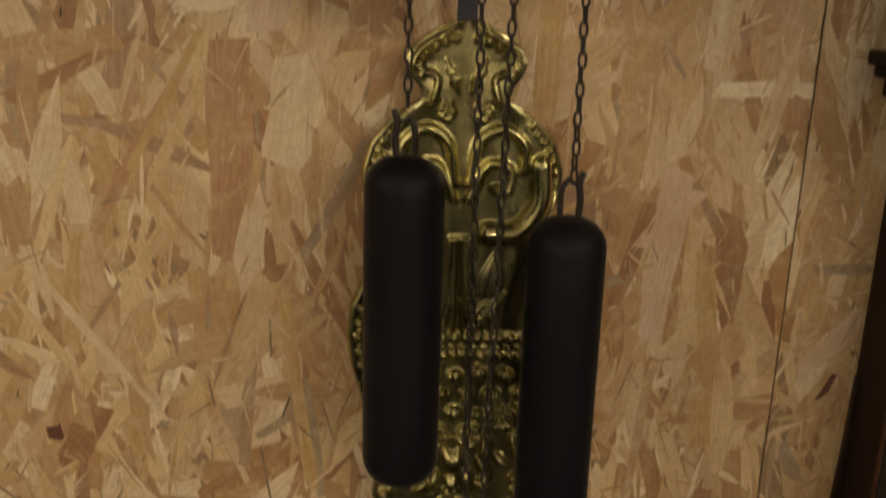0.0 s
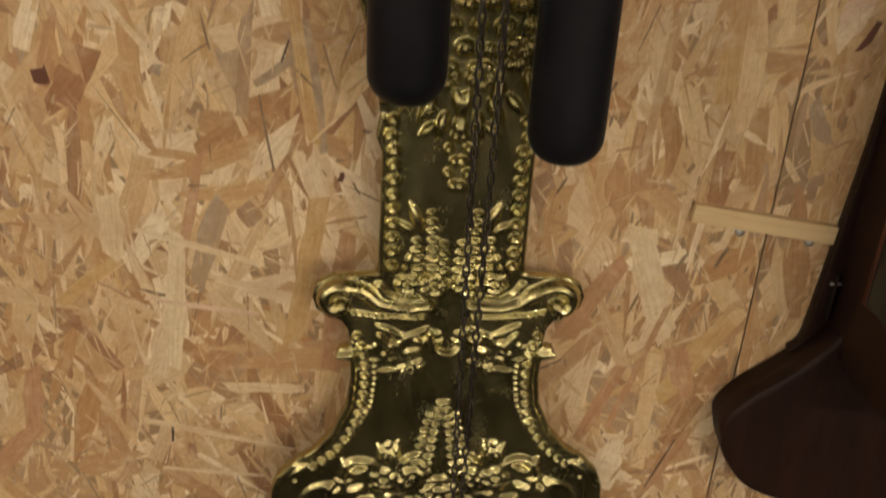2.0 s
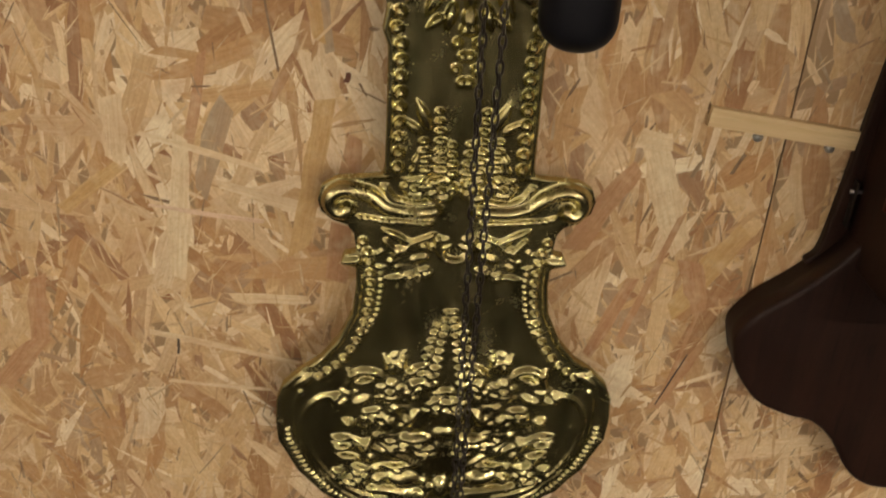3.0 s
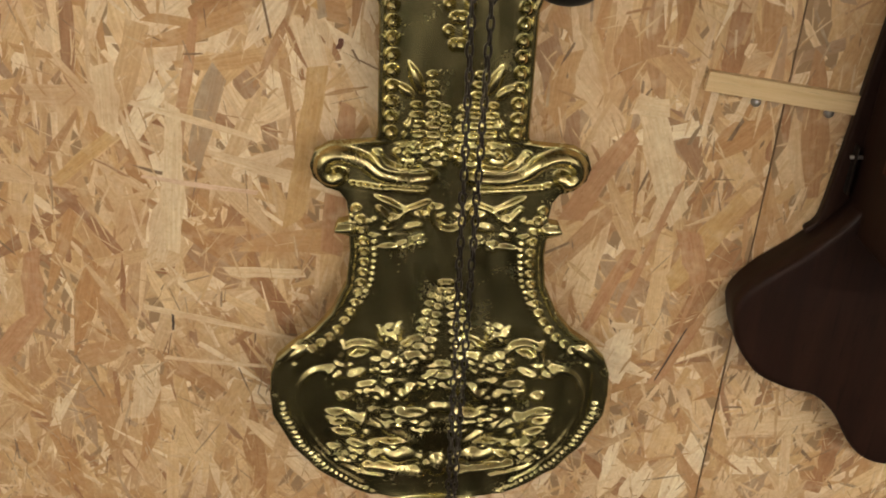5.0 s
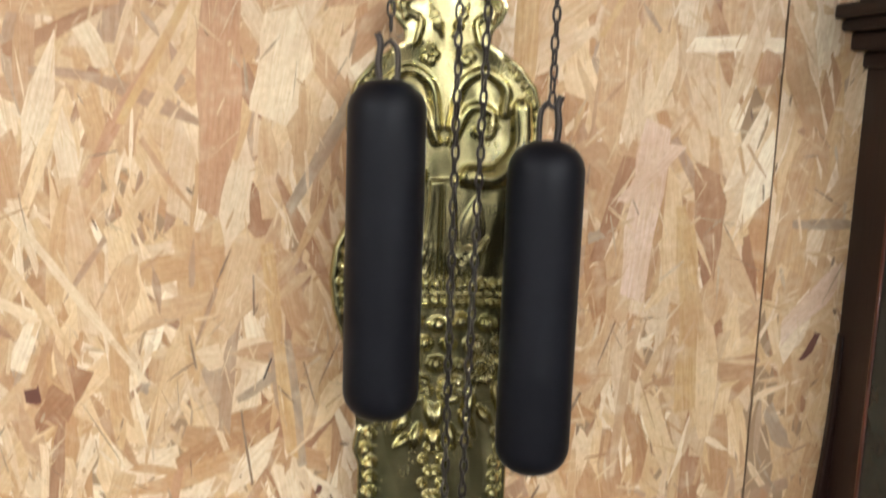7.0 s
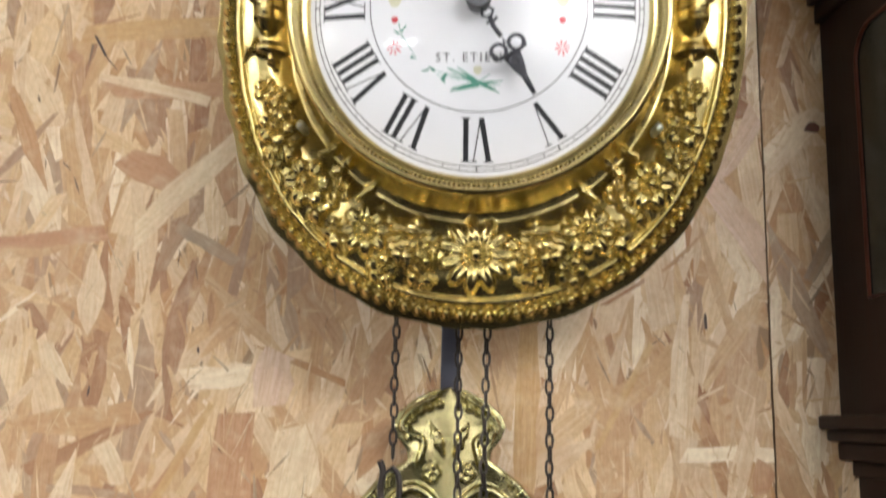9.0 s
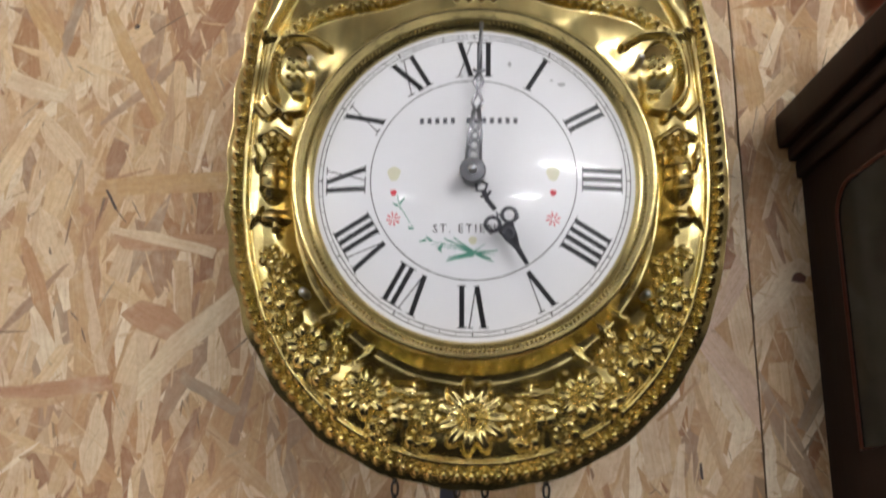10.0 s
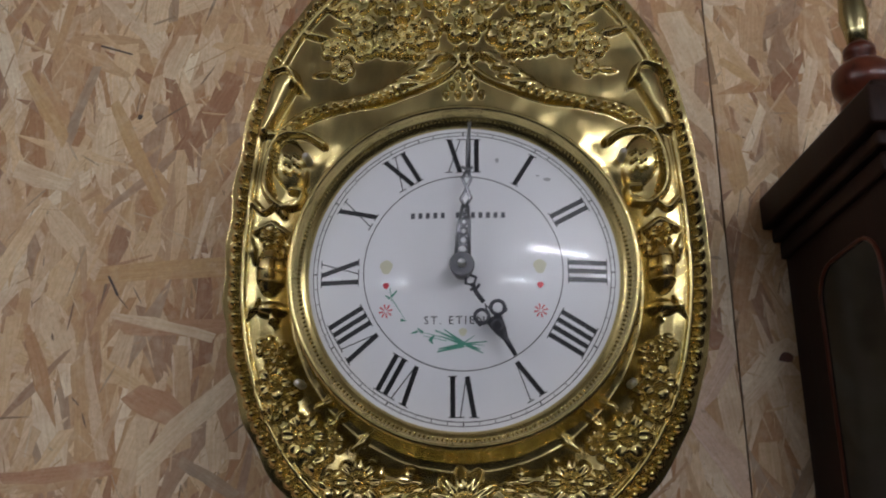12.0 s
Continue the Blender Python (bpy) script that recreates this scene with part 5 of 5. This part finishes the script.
ear = [(0.3325, 0.885), (0.316, 0.862), (0.291, 0.834), (0.260, 0.806), (0.2435, 0.780), (0.246, 0.757), (0.254, 0.735), (0.277, 0.706), (0.308, 0.691), (0.337, 0.684), (0.361, 0.662),
       (0.385, 0.626), (0.408, 0.609), (0.432, 0.606), (0.455, 0.612), (0.48, 0.600), (0.505, 0.590)]
half = curve_points([(x - CX, z) for x, z in ear], 6)
outline = [tuple(p) for p in half] + [(-x, z) for x, z in half[-2::-1]]
part("bottom_crest", plate(bmesh.new(), outline, -0.045, -0.004, 0.006), M_CASE, cabinet, "scrolled dark wooden bottom board")

board = curve_points([(0.3275, 1.16), (0.325, 1.07), (0.3195, 0.99), (0.3145, 0.92), (0.309, 0.862), (0.300, 0.845), (0.330, 0.82)], 6)
part("back_board", plate(bmesh.new(), [(x - CX, z) for x, z in board] + [(0.345 - CX, 0.82), (0.345 - CX, 1.16)], -0.014, -0.004, 0.003), M_CASE, cabinet, "dark wooden back board at the case side")

finial_rows = [(0.001, 1.876), (0.020, 1.876), (0.021, 1.884), (0.017, 1.889), (0.017, 1.895), (0.023, 1.900), (0.024, 1.907), (0.020, 1.911), (0.0225, 1.9135), (0.028, 1.923), (0.029, 1.931),
               (0.027, 1.941), (0.020, 1.9485), (0.011, 1.951), (0.010, 1.954), (0.0145, 1.959), (0.0145, 1.966), (0.010, 1.971)]
part("finial_foot", lathe(bmesh.new(), finial_rows, at=(0.368 - CX, -0.125, 0), steps=36), M_CASE_RED, cabinet, "turned reddish wooden finial foot")
part("finial_post", lathe(bmesh.new(), [(0.009, 1.971), (0.011, 1.985), (0.0135, 2.0), (0.012, 2.02), (0.009, 2.04), (0.011, 2.06), (0.014, 2.08), (0.011, 2.1), (0.001, 2.11)],
                               at=(0.368 - CX, -0.125, 0), steps=28), M_BRASS_OLD, cabinet, "worn brass finial post")
bracket = bmesh.new()
box(bracket, 0.323 - CX, 0.336 - CX, -0.004, -0.0015, 0.880, 0.948, 0.0006)
box(bracket, 0.323 - CX, 0.3245 - CX, -0.024, -0.003, 0.890, 0.935, 0.0006)
part("bracket", bracket, M_IRON, cabinet, "dark metal hanging bracket at the case side")
bolt = bmesh.new()
tube(bolt, [(0.320 - CX, -0.018, 0.924), (0.336 - CX, -0.0185, 0.925)], 0.0019, 8)
part("bolt", bolt, M_ZINC, cabinet, "bright zinc bolt through the bracket")

# ---------------------------------------------------------------- pine strip and screw on the wall
strip = bmesh.new()
box(strip, -0.0665, 0.0665, -0.0095, -0.0022, -0.0088, 0.0088, 0.0008)
batten = part("pine_strip", strip, M_PINE, smooth=False)
batten.location, batten.rotation_euler = (0.2545, 0, 0.9745), (0, radians(6.2), 0)
tagged(batten, "pale unpainted pine strip fixed to the chipboard wall", "strip")
for sx, sz in ((0.2345, 0.9635), (0.298, 0.9575)):
    head = bmesh.new()
    lathe(head, [(0.0008, -0.0065), (0.0022, -0.0060), (0.0042, -0.0042), (0.0045, -0.0022), (0.002, -0.0018)], axis="y", steps=16)
    screw = part("wall_screw", head, M_ZINC)
    screw.location = (sx, 0, sz)
    tagged(screw, "small bright screw head in the chipboard wall", "screw", "wall screws")
